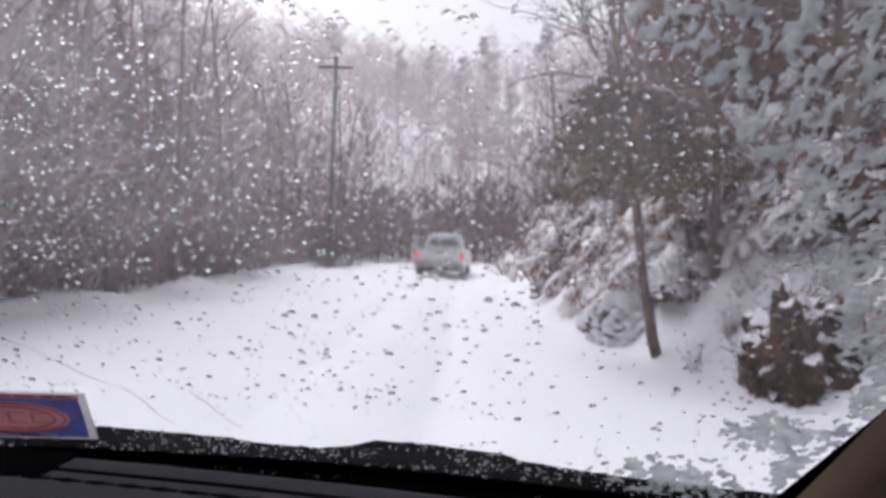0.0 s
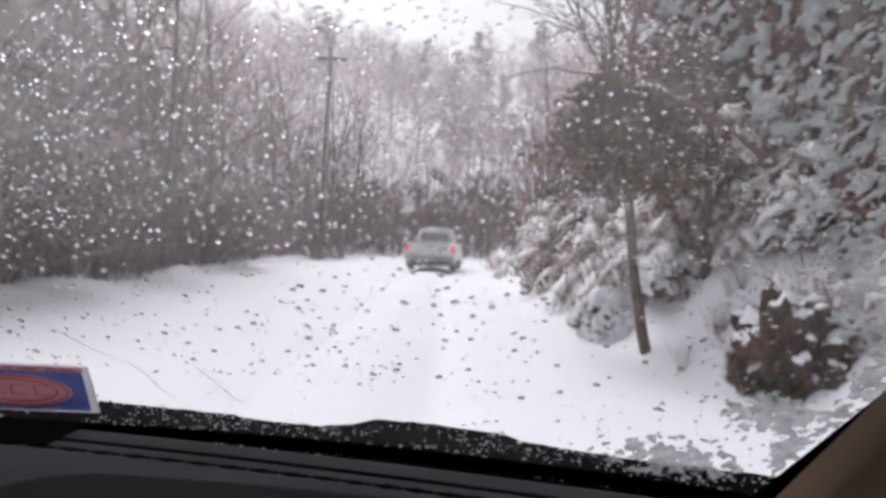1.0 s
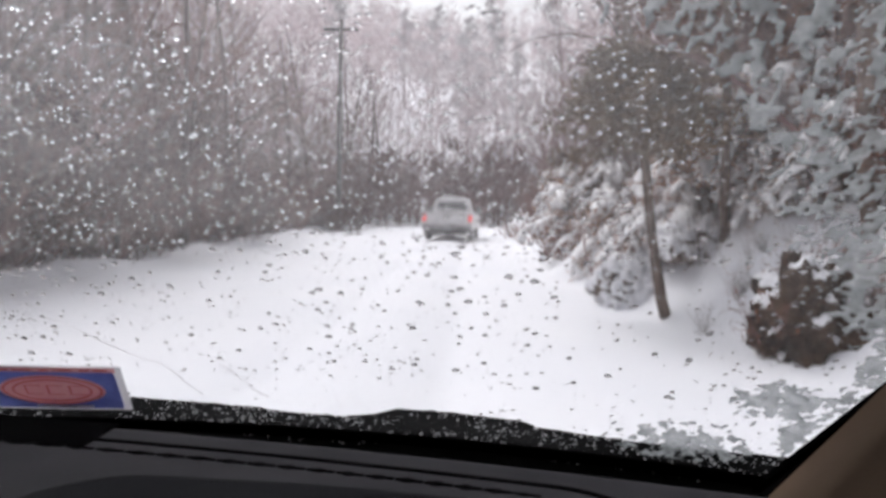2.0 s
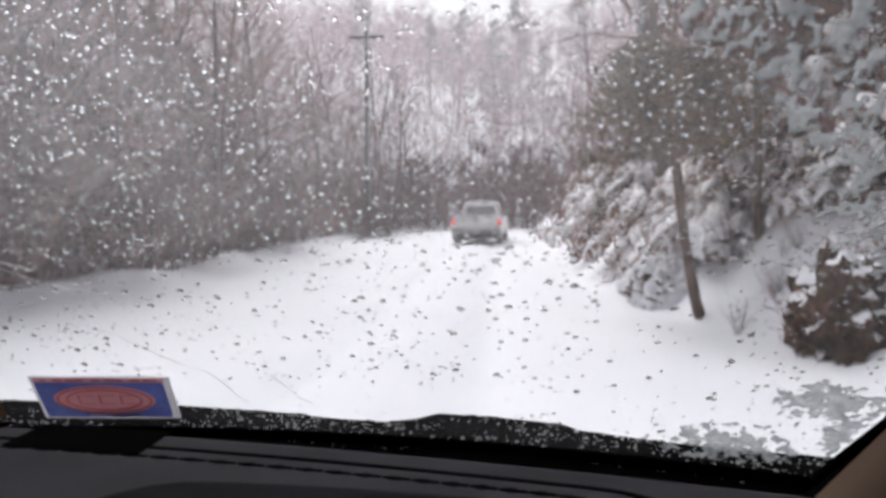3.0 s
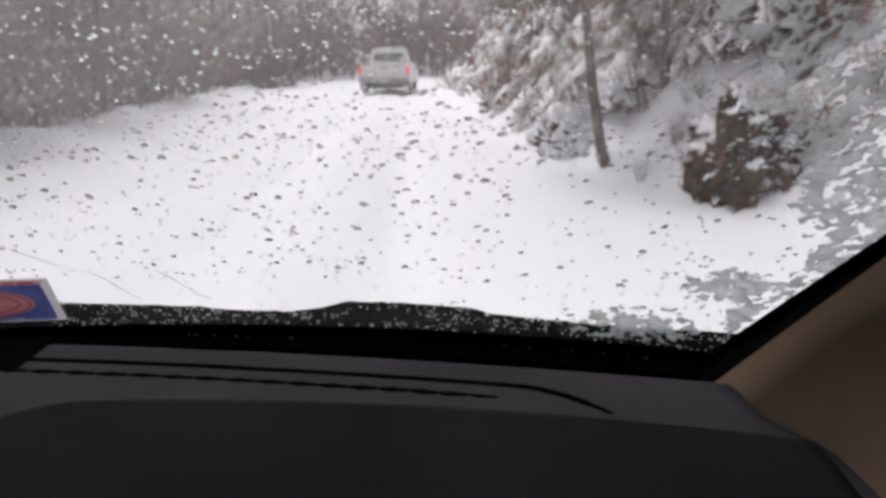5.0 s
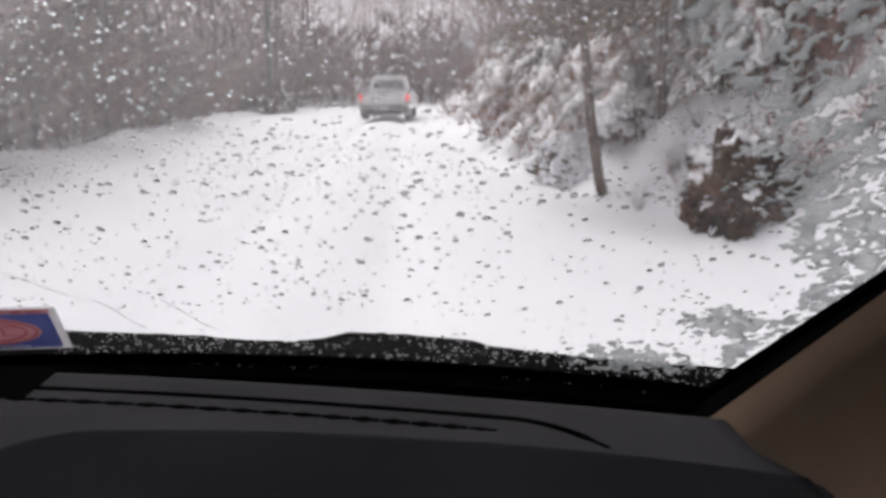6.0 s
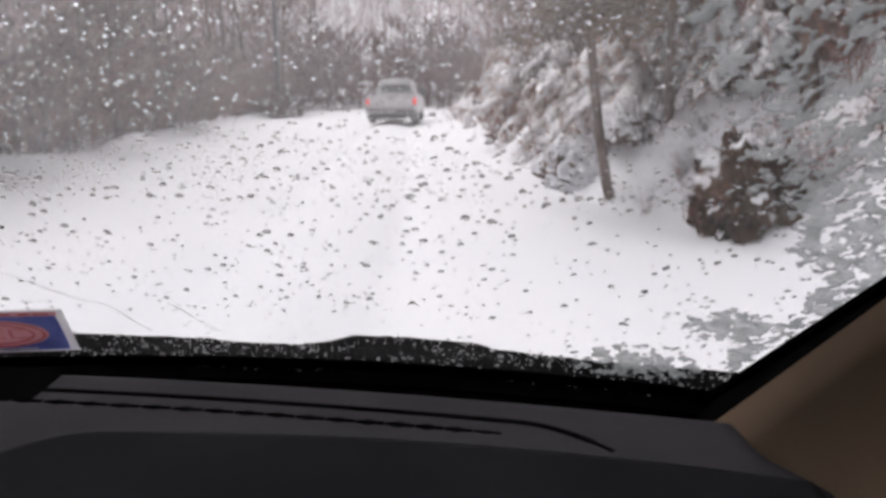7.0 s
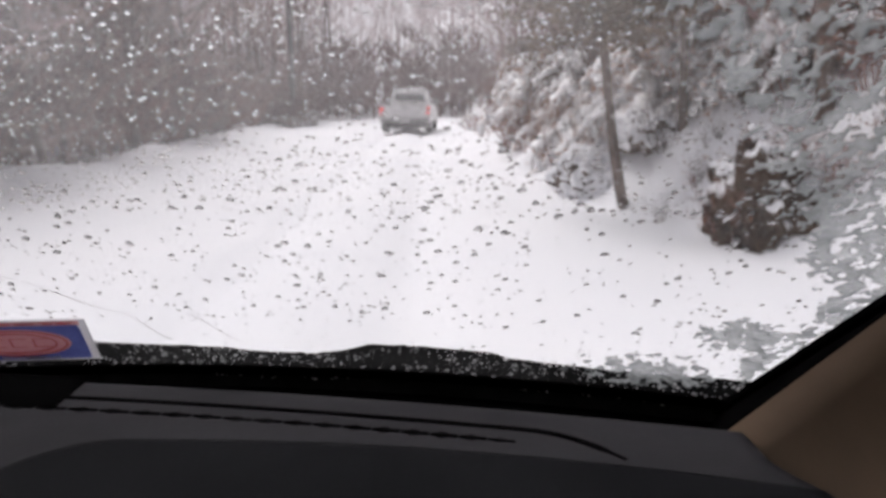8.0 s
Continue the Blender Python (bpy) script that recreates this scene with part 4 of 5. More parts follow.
pines = [conifer("young_pine", "dark young pine with snow on its boughs in the wood", 41, 9.0, 0.11, 0.12, 1.6, 46, 16, (BARK, NEEDLES), 0.0, 0.7, "pines in the wood")]
used = set()


def plant(protos_, i, x, y, s, rng, sink=0.1):
    o = protos_[i % len(protos_)]
    if x < -8.0:
        x += edge_in(y)
    m = pose(x, y, land(x, y) - sink, rng.gauss(0, 2.0), rng.gauss(0, 2.0), rng.uniform(0, 360)) @ Matrix.Scale(s, 4)
    if o.name not in used:
        used.add(o.name)
        o.matrix_basis = m
        return o
    c = copy_thing(o, pose(0, 0, 0))
    c.matrix_basis = m
    return c


rng = random.Random(5)
# wood beside the road
for i in range(125):
    d = rng.random() ** 1.8
    x = -8.7 - 16 * d + rng.gauss(0, 0.5)
    y = 7.5 + 56 * rng.random() ** 1.25
    dark = x > -11.5 and rng.random() < 0.75
    plant(protos if dark else mid, rng.randrange(4), x, y, rng.uniform(0.6, 1.0) if dark else rng.uniform(0.5, 0.95), rng)
for i in range(22):
    x = -10.5 - 10 * rng.random()
    plant(pines, 0, x, rng.uniform(6, 50), rng.uniform(0.35, 0.7), rng)
for i in range(90):
    x = -8.45 - 9 * rng.random() ** 1.7
    plant(brush, rng.randrange(3) if rng.random() < 0.5 else rng.randrange(2), x, rng.uniform(7, 66), rng.uniform(0.7, 1.3), rng, 0.02)
for i in range(120):
    x = -9.1 - 8 * rng.random() ** 1.4
    plant(laurel, rng.randrange(2), x, rng.uniform(7, 64), rng.uniform(0.6, 1.2), rng, 0.1)
# needles of these far pines are pale in place of haze
misty = [conifer("misty_pine", "tall pine on the hillside, paled for haze", 45 + k, 15.0, 0.2, 0.3, 3.0, 40, 44, (HAZE_BARK, HAZE_NEEDLES), 0.03, 0.0, "misty pines", 0.13, 0.0, clump=3) for k in range(2)]
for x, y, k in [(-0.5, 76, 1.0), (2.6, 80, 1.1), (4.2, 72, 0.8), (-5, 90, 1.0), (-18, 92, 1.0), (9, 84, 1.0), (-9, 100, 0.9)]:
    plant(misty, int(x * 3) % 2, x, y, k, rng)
for i in range(70):
    plant(laurel, rng.randrange(2), -9.0 - 3.5 * rng.random(), rng.uniform(7, 30), rng.uniform(0.7, 1.4), rng, 0.1)
for i in range(26):
    plant(pines, 0, -10.2 - 5 * rng.random(), rng.uniform(8, 32), rng.uniform(0.6, 1.0), rng)
for x, y, k in [(-7.0, 40.2, 0.8), (-7.9, 40.6, 1.0), (-6.3, 41.2, 0.7), (-7.2, 39.4, 0.6), (-8.4, 39.6, 1.1)]:
    plant(laurel, int(y * 10) % 2, x, y, k, rng, 0.1)
# trees across the bend
for i in range(60):
    x = rng.uniform(-22, 14)
    plant(far, rng.randrange(2), x, rng.uniform(57, 80) + max(0, -x) * 0.2, rng.uniform(0.6, 0.9), rng)
for i in range(45):
    plant(brush, rng.randrange(2), rng.uniform(-14, 6), rng.uniform(53, 66), rng.uniform(0.8, 1.3), rng, 0.02)
# deep wood and far hillside, each one mass of simple trees
def light_tree(seed, height, r, limbs):
    g, rg = Geo(), random.Random(seed)
    pts, rad = grow(g, (0, 0, -0.5), (0, 0, 1), height, r, rg, 4, 5, 0.04, 0.02)
    for i in range(limbs):
        f = rg.uniform(0.15, 0.97)
        p, d = at_len(pts, f)
        a = rg.uniform(0, 2 * math.pi)
        ln = height * 0.36 * (1.1 - f) + 0.6
        lp, lr = grow(g, p, (math.cos(a), math.sin(a), rg.uniform(0.3, 1.2)), ln, 0.055, rg, 3, 3, 0.16, 0.05)
        for j in range(7):
            q, d = at_len(lp, rg.uniform(0.1, 1.0))
            grow(g, q, d + Vector((rg.gauss(0, 0.7), rg.gauss(0, 0.7), rg.gauss(0.1, 0.5))), ln * rg.uniform(0.25, 0.6), 0.036, rg, 3, 2, 0.16)
    return g


def thicket(seed, height):
    g, rg = Geo(), random.Random(seed)
    for i in range(12):
        a, b = rg.uniform(0, 6.28), rg.uniform(0, 0.5)
        pts, rad = grow(g, (b * math.cos(a), b * math.sin(a), -0.2), (0.5 * math.cos(a), 0.5 * math.sin(a), 1), height * rg.uniform(0.5, 1.1), 0.016, rg, 3, 4, 0.14)
        for j in range(7):
            q, d = at_len(pts, rg.uniform(0.1, 1.0))
            grow(g, q, d + Vector((rg.gauss(0, 0.7), rg.gauss(0, 0.7), rg.gauss(0, 0.5))), height * rg.uniform(0.12, 0.4), 0.009, rg, 3, 2, 0.2)
    return g


def mass(name, label, mat, spots, seed, height, make=None):
    kinds = [make(seed + k, height) if make else light_tree(seed + k, height, 0.07, 11) for k in range(3)]
    arrays = [np.array(k.v) for k in kinds]
    out, rg = Geo(), random.Random(seed)
    for x, y in spots:
        k = rg.randrange(3)
        a, s_ = rg.uniform(0, 6.28), rg.uniform(0.7, 1.25)
        c, sn = math.cos(a) * s_, math.sin(a) * s_
        v = arrays[k] @ np.array([[c, sn, 0], [-sn, c, 0], [0, 0, s_]]) + np.array([x, y, land(x, y)])
        out.add([tuple(p) for p in v.tolist()], kinds[k].f)
    return solo(name, out, mat, label, "wood", kind="stuff")


mass("deep_wood", "dense leafless wood behind the roadside trees", TWIG, [(-12 - 9 * rng.random(), rng.uniform(8, 34)) for i in range(40)], 71, 7.0)
# the two far masses take the twig colour paled for haze
mass("misty_wood", "grey wood rising beyond the roadside trees, paled for haze", HAZE_TWIG, [(-17 - 40 * rng.random(), rng.uniform(4, 80)) for i in range(420)], 76, 12.0)
hill = []
while len(hill) < 800:
    y = 70 + 140 * rng.random() ** 1.2
    x = rng.uniform(-0.75, 0.6) * y
    if not (abs(x - 4) < 8 and 82 < y < 100):
        hill.append((x, y))
hill += [(-rng.uniform(0.0, 0.55) * y, y) for y in [rng.uniform(110, 215) for i in range(170)]]
mass("hillside_wood", "leafless hillside wood paled for haze", HAZE_TWIG, hill, 81, 13.0)
mass("bend_wood", "brown leafless thicket of young trees across the bend", PALE_TWIG, [(-9.5 + 13.5 * rng.random(), rng.uniform(50, 62)) for i in range(90)], 64, 5.0)
mass("undergrowth", "tangled brown undergrowth along the edge of the wood", TWIG, [(-8.6 - 9 * rng.random() ** 1.5 + edge_in(y), y) for y in [rng.uniform(7, 68) for i in range(300)]], 91, 2.6, thicket)
mass("bank_undergrowth", "thin brown stems sticking out of the snowy bank", TWIG, [(float(np.interp(y, [8, 12, 20, 40], [2.9, 2.0, 1.9, 2.0])) + 3.0 * rng.random(), y) for y in [rng.uniform(9.6, 34) for i in range(90)]] + [(3.6 + 4.0 * rng.random(), rng.uniform(7.4, 11)) for i in range(50)], 94, 0.8, thicket)
# bank beside the road
for i in range(100):
    x = 3.9 + 18 * rng.random() ** 1.4
    y = rng.uniform(5, 60)
    if x < 6.5 and 5.5 < y < 12:
        continue
    plant(protos if y < 26 else mid, rng.randrange(4), x, y, rng.uniform(0.5, 0.9), rng)
for i in range(70):
    x = 2.6 + 7 * rng.random() ** 1.5
    y = rng.uniform(6.5, 50)
    if x < 4.5 and y < 10.5:
        continue
    plant(brush, rng.randrange(3), x, y, rng.uniform(0.35, 0.95), rng, 0.02)
for i in range(6):
    plant(pines, 0, rng.uniform(6, 13), rng.uniform(14, 45), rng.uniform(0.6, 1.0), rng)
for i in range(44):
    y = rng.uniform(8.6, 20)
    plant(brush, 2, 3.4 + 4.5 * rng.random() - 0.08 * (y - 8), y, rng.uniform(0.4, 0.9), rng, 0.02)

for i in range(50):
    y = rng.uniform(8.5, 19)
    x = float(np.interp(y, [8, 12, 20], [2.6, 1.9, 1.8])) + 1.8 * rng.random()
    plant(brush, rng.randrange(2), x, y, rng.uniform(0.25, 0.6), rng, 0.0)

for x, y, k in [(3.05, 6.9, 0.32), (3.9, 6.8, 0.5), (4.6, 6.6, 0.5), (4.2, 6.1, 0.4), (4.9, 6.0, 0.5), (3.7, 6.0, 0.3), (2.66, 6.6, 0.4), (3.1, 6.5, 0.42), (3.3, 6.2, 0.35)]:
    plant(brush, 2, x, y, k, rng, 0.0)
lrng = random.Random(21)
for i in range(58):
    y = 9.3 + 15 * lrng.random() ** 1.3
    x = float(np.interp(y, [8, 12, 20], [3.2, 1.95, 1.8])) + 0.25 + 2.8 * lrng.random()
    plant(laden, lrng.randrange(3), x, y, lrng.uniform(0.6, 1.15), lrng, 0.0)
for i in range(9):
    plant(laden, lrng.randrange(3), lrng.uniform(3.4, 5.4), lrng.uniform(7.9, 9.4), lrng.uniform(0.5, 0.8), lrng, 0.0)
for i in range(14):
    y = lrng.uniform(5.8, 8.6)
    x = float(np.interp(y, [5, 8, 12], [3.0, 2.4, 1.75])) + lrng.uniform(-0.1, 0.7)
    plant(brush, lrng.randrange(2), x, y, lrng.uniform(0.08, 0.16), lrng, 0.0)
# single trees on the bank
o = conifer("leaning_pine", "leaning pine with a rusty-olive crown on the snowy bank", 51, 7.0, 0.072, 0.34, 1.3, 72, 36, (TRUNK, PINE_FAN), -0.17, 0.3, leafsize=0.05, droop=0.05, top=0.52, clump=5, loose=0.11, wobble=0.055)
o.matrix_basis = pose(2.35, 8.8, land(2.35, 8.8) - 0.05, 0, -6, 0)
o = bare_tree("slender_tree", "slender bare tree leaning over the snowy bank", 52, 8.0, 0.06, 0.30, 12, (TRUNK, TWIG), "", -0.05)
o.matrix_basis = pose(2.98, 8.95, land(2.98, 8.95))
o = bare_tree("branching_tree", "bare tree with long spreading limbs beside the road", 53, 11.0, 0.06, 0.25, 17, bark, "", -0.03, 6, 1.2, 0.5)
o.matrix_basis = pose(2.6, 13.0, land(2.6, 13.0), 0, 0, 70)
o = bare_tree("branching_tree", "bare tree with long spreading limbs beside the road", 54, 12.0, 0.075, 0.25, 20, bark, "", -0.05, 6, 1.3, 0.55)
o.matrix_basis = pose(3.3, 17.0, land(3.3, 17.0), 0, 0, 20)
for i, (x, y, hh) in enumerate([(4.3, 9.6, 8.0), (6.0, 9.8, 9.0), (5.0, 12.5, 10.0), (7.6, 11.5, 10.0), (5.4, 8.7, 7.0), (3.7, 11.6, 8.0), (4.4, 14.2, 9.0), (6.6, 13.6, 9.0), (6.7, 8.2, 7.5)]):
    o = conifer("brown_leaved_tree", "tree that has kept its dead brown leaves above the bank", 90 + i, hh, 0.12, 0.28, 2.0, 34, 24, (BARK, LEAVES), 0.02, 0.0, "brown-leaved trees", 0.085, 0.1, loose=0.11)
    o.matrix_basis = pose(x, y, land(x, y), 0, 0, 77 * i)
o = bare_tree("roadside_tree", "bare brown tree leaning from the snowy bank over the road", 55, 9.0, 0.10, 0.24, 15, (TRUNK, TWIG), "", -0.13, 6, 1.0, 0.4)
o.matrix_basis = pose(3.75, 7.2, land(3.75, 7.2), 0, 0, 15)
srng = random.Random(8)
sap = [bare_tree("sapling", "thin bare sapling on the snowy bank", 95 + k, 4.5, 0.022, 0.25, 8, bark, "saplings on the bank", 0.08 * (k - 1), 3, 0.7, 0.3) for k in range(3)]
for i in range(46):
    x = 3.3 + 4.5 * srng.random()
    plant(sap, srng.randrange(3), x, srng.uniform(8.8, 15) - 0.2 * (x - 3), srng.uniform(0.6, 1.1), srng)
fallen = Geo()
frng = random.Random(3)
bend = [(4.45, 8.5, land(4.45, 8.5) - 0.1), (3.9, 8.3, 2.0), (3.4, 8.15, 2.17), (2.9, 8.1, 2.52), (2.46, 8.1, 2.80), (2.1, 8.1, 2.98), (1.88, 8.1, 3.18), (1.72, 8.1, 3.50), (1.60, 8.1, 3.85), (1.35, 8.1, 4.25)]
bent = [Vector(p) + Vector((frng.gauss(0, 0.025), 0, frng.gauss(0, 0.025))) for p in bend]
fallen.tube(bent, [0.044 - 0.0030 * k for k in range(10)], 6)
for k in range(26):
    q, d = at_len(bent, frng.uniform(0.2, 1.0))
    tp, tr = grow(fallen, q, d + Vector((frng.gauss(0, 0.6), frng.gauss(0, 0.5), frng.gauss(0.2, 0.6))), frng.uniform(0.3, 0.9), 0.008, frng, 4, 4, 0.2)
    for i in range(3):
        q, d = at_len(tp, frng.uniform(0.2, 1.0))
        grow(fallen, q, d + Vector((frng.gauss(0, 0.6), frng.gauss(0, 0.5), frng.gauss(0.1, 0.5))), frng.uniform(0.1, 0.4), 0.005, frng, 3, 3, 0.2)
solo("bent_sapling", fallen, PALE_TWIG, "bare sapling bent over the snowy bank towards the road", "sapling")


# ---------------------------------------------------------------- boulders
def boulder(at, sx, sy, sz, seed, cover=0.25, detail=4):
    t = thing("boulder", "dark wet boulder under a mantle of snow on the bank", "boulder", "boulders on the bank", at=at)
    bm = bmesh.new()
    bmesh.ops.create_icosphere(bm, subdivisions=detail, radius=1.0)
    for v in bm.verts:
        d = v.co.normalized()
        q = d * 1.5 + Vector((seed * 1.7, 0, 0))
        k = 1 + 0.36 * noise.fractal(q, 0.7, 2.0, 5)
        k += 0.30 * (noise.voronoi(d * 2.0 + Vector((0, seed, 0)))[0][1] - noise.voronoi(d * 2.0 + Vector((0, seed, 0)))[0][0]) - 0.12
        k += 0.035 * noise.turbulence(d * 5.0 + Vector((seed, 0, 0)), 3, False)
        v.co = Vector((d.x * sx * k, d.y * sy * k, max(-0.5, d.z) * sz * k))
    bm.normal_update()
    me = bpy.data.meshes.new("stone")
    bm.to_mesh(me)
    me.materials.append(ROCK if sx > 0.52 else GREY_ROCK)
    ob = new("stone", me)
    ob.parent = t
    cap = Geo()
    w = []
    for v in bm.verts:
        u = v.normal.z + 0.34 * noise.fractal(v.co * 2.6 + Vector((0, 0, seed)), 0.9, 2.0, 4) - cover
        u = max(0.0, min(1.0, u / 0.5))
        w.append(u * u * (3 - 2 * u))
    cap.v = [tuple(v.co + (v.normal * 0.4 + Vector((0, 0, 0.6))) * 0.09 * k * min(1.0, sx * 2) - v.normal * 0.004) for v, k in zip(bm.verts, w)]
    cap.f = [tuple(q.index for q in f.verts) for f in bm.faces if max(w[q.index] for q in f.verts) > 0.02]
    bm.free()
    part("snow_cap", cap, CRAG_SNOW, t, "thick mantle of fresh snow", smooth=True)
    return t


BOULDERS = [(2.92, 6.55, 0.53, 0.45, 0.6, 3, 0.62), (4.0, 7.9, 0.6, 0.5, 0.5, 8, 0.75), (2.2, 10.2, 0.5, 0.45, 0.45, 15, -0.2), (4.8, 7.9, 0.5, 0.5, 0.4, 30, 0.4)]
brng = random.Random(12)
for i in range(16):
    y = 9.5 + 13 * brng.random() ** 1.2
    x = float(np.interp(y, [8, 12, 20, 40], [2.4, 1.75, 1.65, 1.8])) + 0.1 + 2.0 * brng.random()
    k = brng.uniform(0.2, 0.55)
    BOULDERS.append((x, y, k * brng.uniform(0.8, 1.3), k, k * brng.uniform(0.7, 1.1), 40 + i, brng.uniform(-0.1, 0.5)))
for x, y, sx, sy, sz, s, cover in BOULDERS:
    boulder(pose(x, y, land(x, y) + 0.05, 0, 0, s * 37), sx, sy, sz, s, cover, 5 if sx > 0.45 else 4)

# ---------------------------------------------------------------- utility pole
pole = thing("utility_pole", "wooden utility pole with a crossarm and insulators", "utility pole", at=pose(-7.4, 42.0, land(-7.4, 42)))
part("post", Geo().tube([(0, 0, -0.5), (0, 0, 5), (0, 0, 11.6)], [0.17, 0.15, 0.12], 10), POLE_WOOD, pole, smooth=True)
part("crossarm", Geo().box(-0.95, 0.95, -0.07, 0.05, 10.95, 11.08), POLE_WOOD, pole, bevel=0.01)
for x in (-0.85, -0.45, 0.45, 0.85):
    part("insulator", Geo().tube([(x, 0, 11.08), (x, 0, 11.13), (x, 0, 11.2), (x, 0, 11.24)], [0.02, 0.05, 0.045, 0.02], 8), CHROME, pole)
part("brace", Geo().tube([(-0.5, -0.05, 10.95), (0, -0.12, 10.3), (0.5, -0.05, 10.95)], [0.02, 0.02, 0.02], 5), POLE_WOOD, pole)
for x in (-0.85, 0.85):
    pts = []
    for f in span(0, 1, 16):
        pts.append((-7.4 + x + (-2.2) * f, 42.0 - 44 * f, 11.24 + 0.3 * f - 4 * 0.5 * f * (1 - f)))
    solo("overhead_wire", Geo().tube(pts, [0.012] * 16, 5), WIRE, "thin black overhead wire hung from the pole", "wire", "overhead wires")

# ---------------------------------------------------------------- ice and water on the glass
EDGE_Z = [1.05, 1.144, 1.19, 1.216, 1.242, 1.266, 1.305, 1.349, 1.399, 1.426, 1.53]
EDGE_X = [0.335, 0.316, 0.312, 0.275, 0.266, 0.239, 0.212, 0.171, 0.107, 0.07, -0.06]


def ice_at(x, z):
    """How much ice lies here: more than zero is ice."""
    n1 = 0.8 * noise.fractal(Vector((x * 68, z * 68, 110)), 0.35, 2.0, 5)
    n2 = 0.8 * noise.fractal(Vector((x * 200, z * 200, 8)), 0.3, 2.0, 3)
    a = (x - float(np.interp(z, EDGE_Z, EDGE_X)) + 0.006) * 22 + 1.0 * n1 + 0.95 * n2 - 0.2
    a = min(a, float(np.interp(z, [1.2, 1.36], [0.30, -0.06])) + 0.95 * n1 + 0.95 * n2)
    dx, dz = (x - 0.276) / 0.048, (z - 1.117) / 0.026
    p = 0.75 - math.hypot(dx, dz) + 0.9 * n1 + 0.35 * n2
    dx, dz = (x - 0.300) / 0.018, (z - 1.085) / 0.04
    q = 0.7 - math.hypot(dx, dz) + 0.7 * n1 + 0.3 * n2
    dx, dz = (x - 0.208) / 0.065, (z - 1.048) / 0.026
    c = 0.8 - math.hypot(dx, dz) + 1.0 * n1 + 0.5 * n2
    return max(a, p, q, c)


ice = Geo()
nx, nz = 250, 360
X = span(0.0, 0.40, nx)
ZZ = span(1.02, 1.51, nz)
F = [[ice_at(x, z) for x in X] for z in ZZ]
index = {}


def ice_vert(i, j):
    if (i, j) not in index:
        f = F[j][i]
        hgt = 0.0003 + 0.0012 * max(0.0, min(1.0, f * 1.6)) * (0.6 + 0.8 * noise.noise(Vector((X[i] * 90, ZZ[j] * 160, 0))) ** 2)
        index[(i, j)] = (len(ice.v), len(ice.v) + 1)
        ice.v.append(on_glass(X[i], ZZ[j], 0.0046))
        ice.v.append(on_glass(X[i], ZZ[j], 0.0046 + hgt))
    return index[(i, j)]


def is_ice(i, j):
    return 0 <= i < nx - 1 and 0 <= j < nz - 1 and F[j][i] + F[j][i + 1] + F[j + 1][i] + F[j + 1][i + 1] > 0


for j in range(nz - 1):
    for i in range(nx - 1):
        if not is_ice(i, j):
            continue
        c = [ice_vert(i, j), ice_vert(i + 1, j), ice_vert(i + 1, j + 1), ice_vert(i, j + 1)]
        ice.f.append((c[0][1], c[1][1], c[2][1], c[3][1]))
        for (di, dj), a, b2 in (((0, -1), 0, 1), ((1, 0), 1, 2), ((0, 1), 2, 3), ((-1, 0), 3, 0)):
            if not is_ice(i + di, j + dj):
                ice.f.append((c[a][0], c[b2][0], c[b2][1], c[a][1]))
solo("windscreen_ice", ice, ICE, "patches of grey slush frozen to the windscreen", "ice", kind="stuff", smooth=True)

drops = Geo()
drng = random.Random(19)
GU = Vector((1, 0, 0))
GV = GN.cross(GU).normalized()


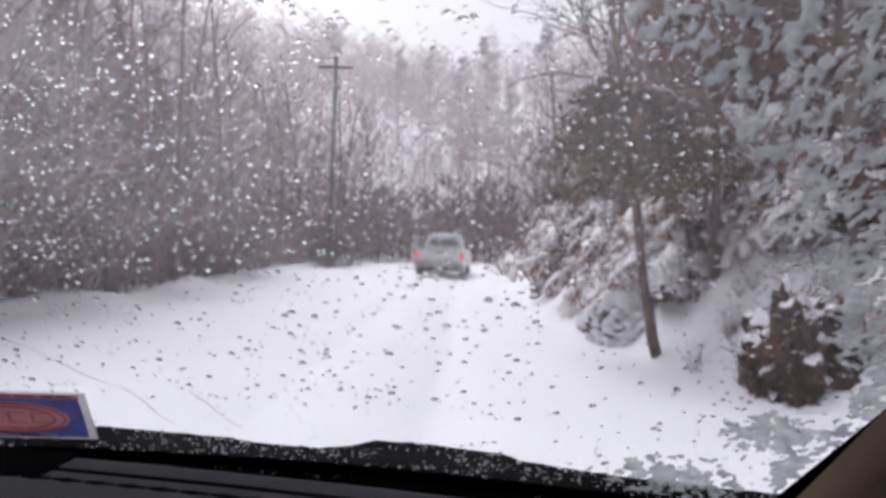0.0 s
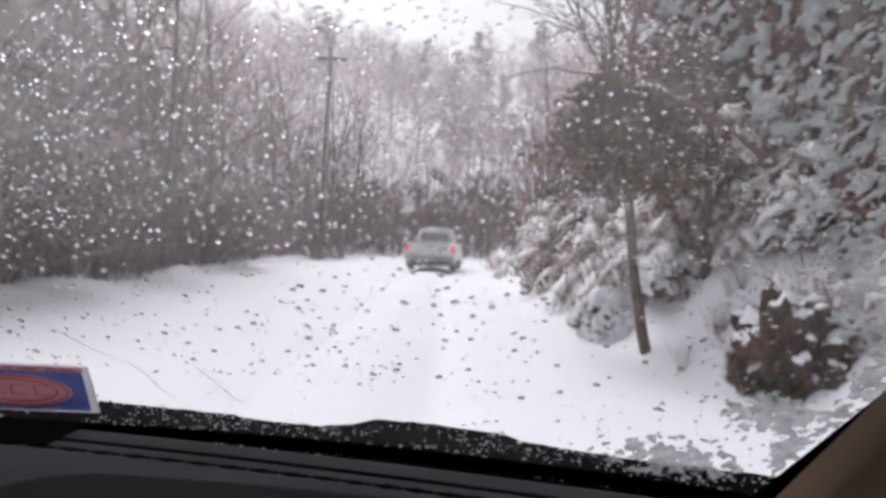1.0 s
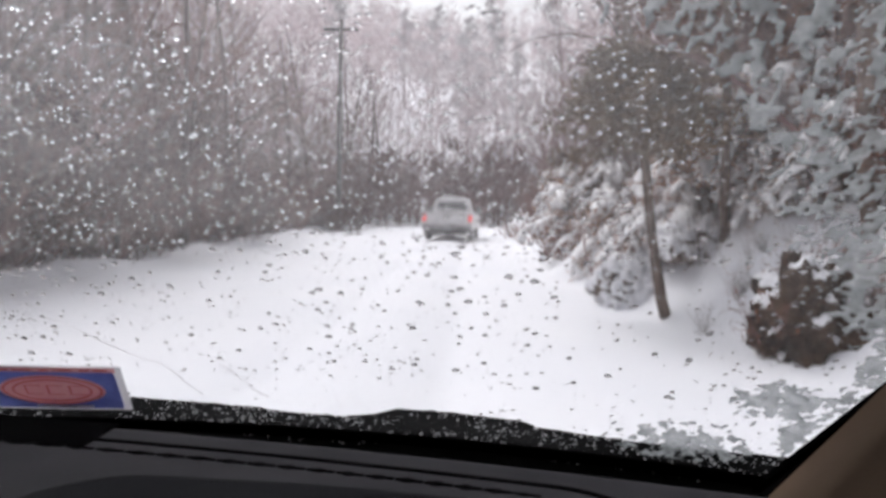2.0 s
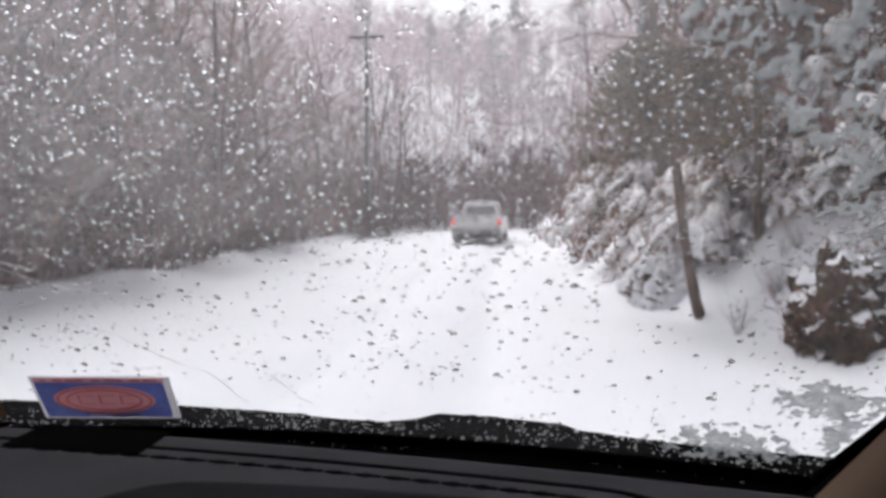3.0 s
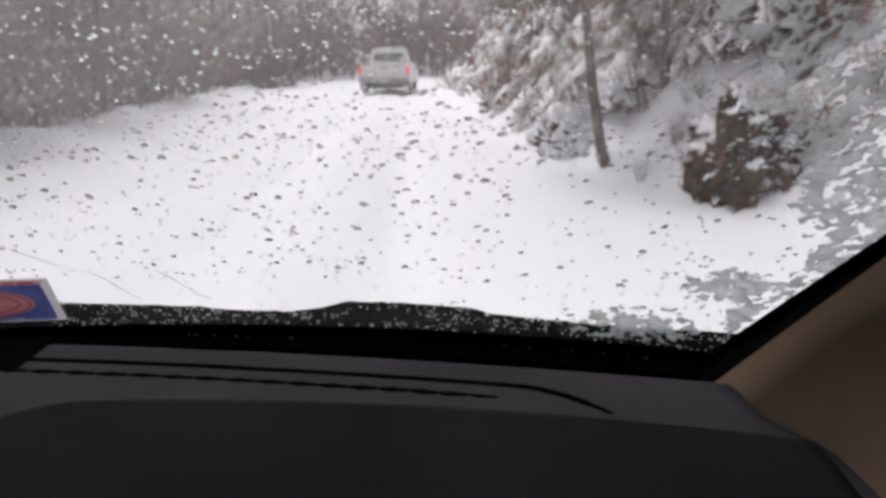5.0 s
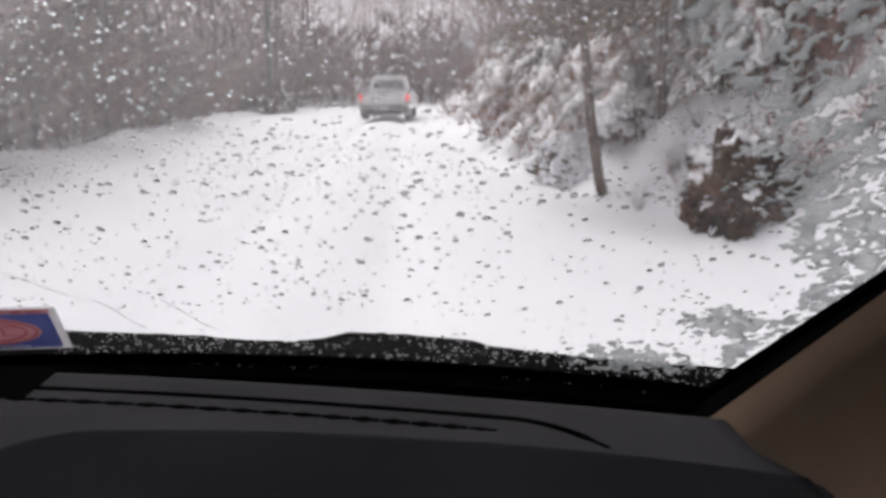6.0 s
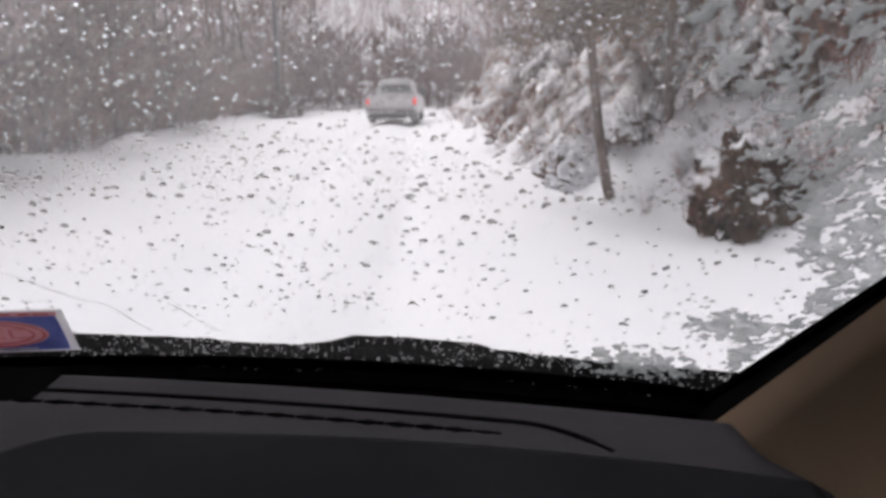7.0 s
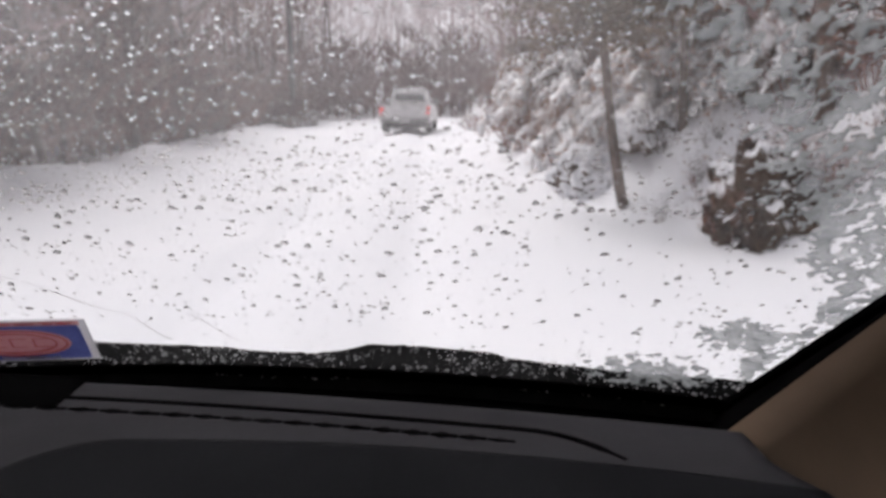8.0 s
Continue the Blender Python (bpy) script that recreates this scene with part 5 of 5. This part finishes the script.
def drop(x, z, r, stretch=1.0, turn=0.0):
    k = 10
    o = drng.uniform(0, 90)
    base = Vector(on_glass(x, z, 0.0043))
    h = r * drng.uniform(0.26, 0.42)
    v = []
    for lift, s in ((0.0, 1.0), (0.5, 0.88), (0.86, 0.5)):
        for i in range(k):
            w = 2 * math.pi * i / k
            m = r * s * (1 + 0.22 * noise.noise(Vector((math.cos(w) + o, math.sin(w), 0))))
            a, c = m * math.cos(w) * stretch, m * math.sin(w) / stretch ** 0.5
            a, c = a * math.cos(turn) - c * math.sin(turn), a * math.sin(turn) + c * math.cos(turn)
            v.append(tuple(base + GU * a + GV * c + GN * h * lift))
    v.append(tuple(base + GN * h))
    f = [(j * k + i, j * k + (i + 1) % k, (j + 1) * k + (i + 1) % k, (j + 1) * k + i) for j in range(2) for i in range(k)]
    f += [(2 * k + i, 2 * k + (i + 1) % k, 3 * k) for i in range(k)] + [tuple(range(k - 1, -1, -1))]
    drops.add(v, f)


made = 0
while made < 8600:
    x = drng.uniform(GX0 + 0.1, 0.36)
    z = drng.uniform(1.03, 1.5)
    if ice_at(x, z) > -0.1 or fbm(x, z, 5, 9, 3) < drng.uniform(-1.4, 0.2) - (0.35 if z > 1.25 else 0.0):
        continue
    if z < 1.25 and drng.random() < float(np.interp(z, [1.12, 1.25], [0.72, 0.58])):
        continue
    made += 1
    high = float(np.interp(z, [1.24, 1.31], [0.0, 1.0]))
    r = min(0.0036 - 0.0012 * high, max(0.0007 + 0.0002 * high, drng.lognormvariate(math.log(0.00145 - 0.00030 * high), 0.50 - 0.12 * high)))
    if z < 1.10:
        r *= 0.6
    drop(x, z, r, drng.uniform(1.0, 1.25) + 0.3 * high * drng.random(), float(np.interp(x, [-0.7, -0.1], [-0.45, -0.1])) + drng.gauss(0.0, 0.3))
solo("water_drops", drops, WATER, "melted snow drops scattered over the windscreen", "water drops", kind="stuff", smooth=True).visible_shadow = False

streaks = Geo()
for x0, z0, x1, z1 in [(-0.66, 1.305, -0.497, 1.238), (-0.60, 1.27, -0.47, 1.215), (-0.488, 1.171, -0.381, 1.106), (-0.381, 1.106, -0.349, 1.06), (-0.312, 1.111, -0.266, 1.06)]:
    pts = [on_glass(x0 + (x1 - x0) * f, z0 + (z1 - z0) * f + 0.003 * math.sin(f * 7), 0.0046) for f in span(0, 1, 14)]
    streaks.tube(pts, [0.0002 + 0.0003 * abs(math.sin(5 * f + x0 * 9)) for f in span(0, 1, 14)], 6)
solo("water_streaks", streaks, WATER, "thin runs of water along the wiper's edge", "water streaks", kind="stuff", smooth=True).visible_shadow = False
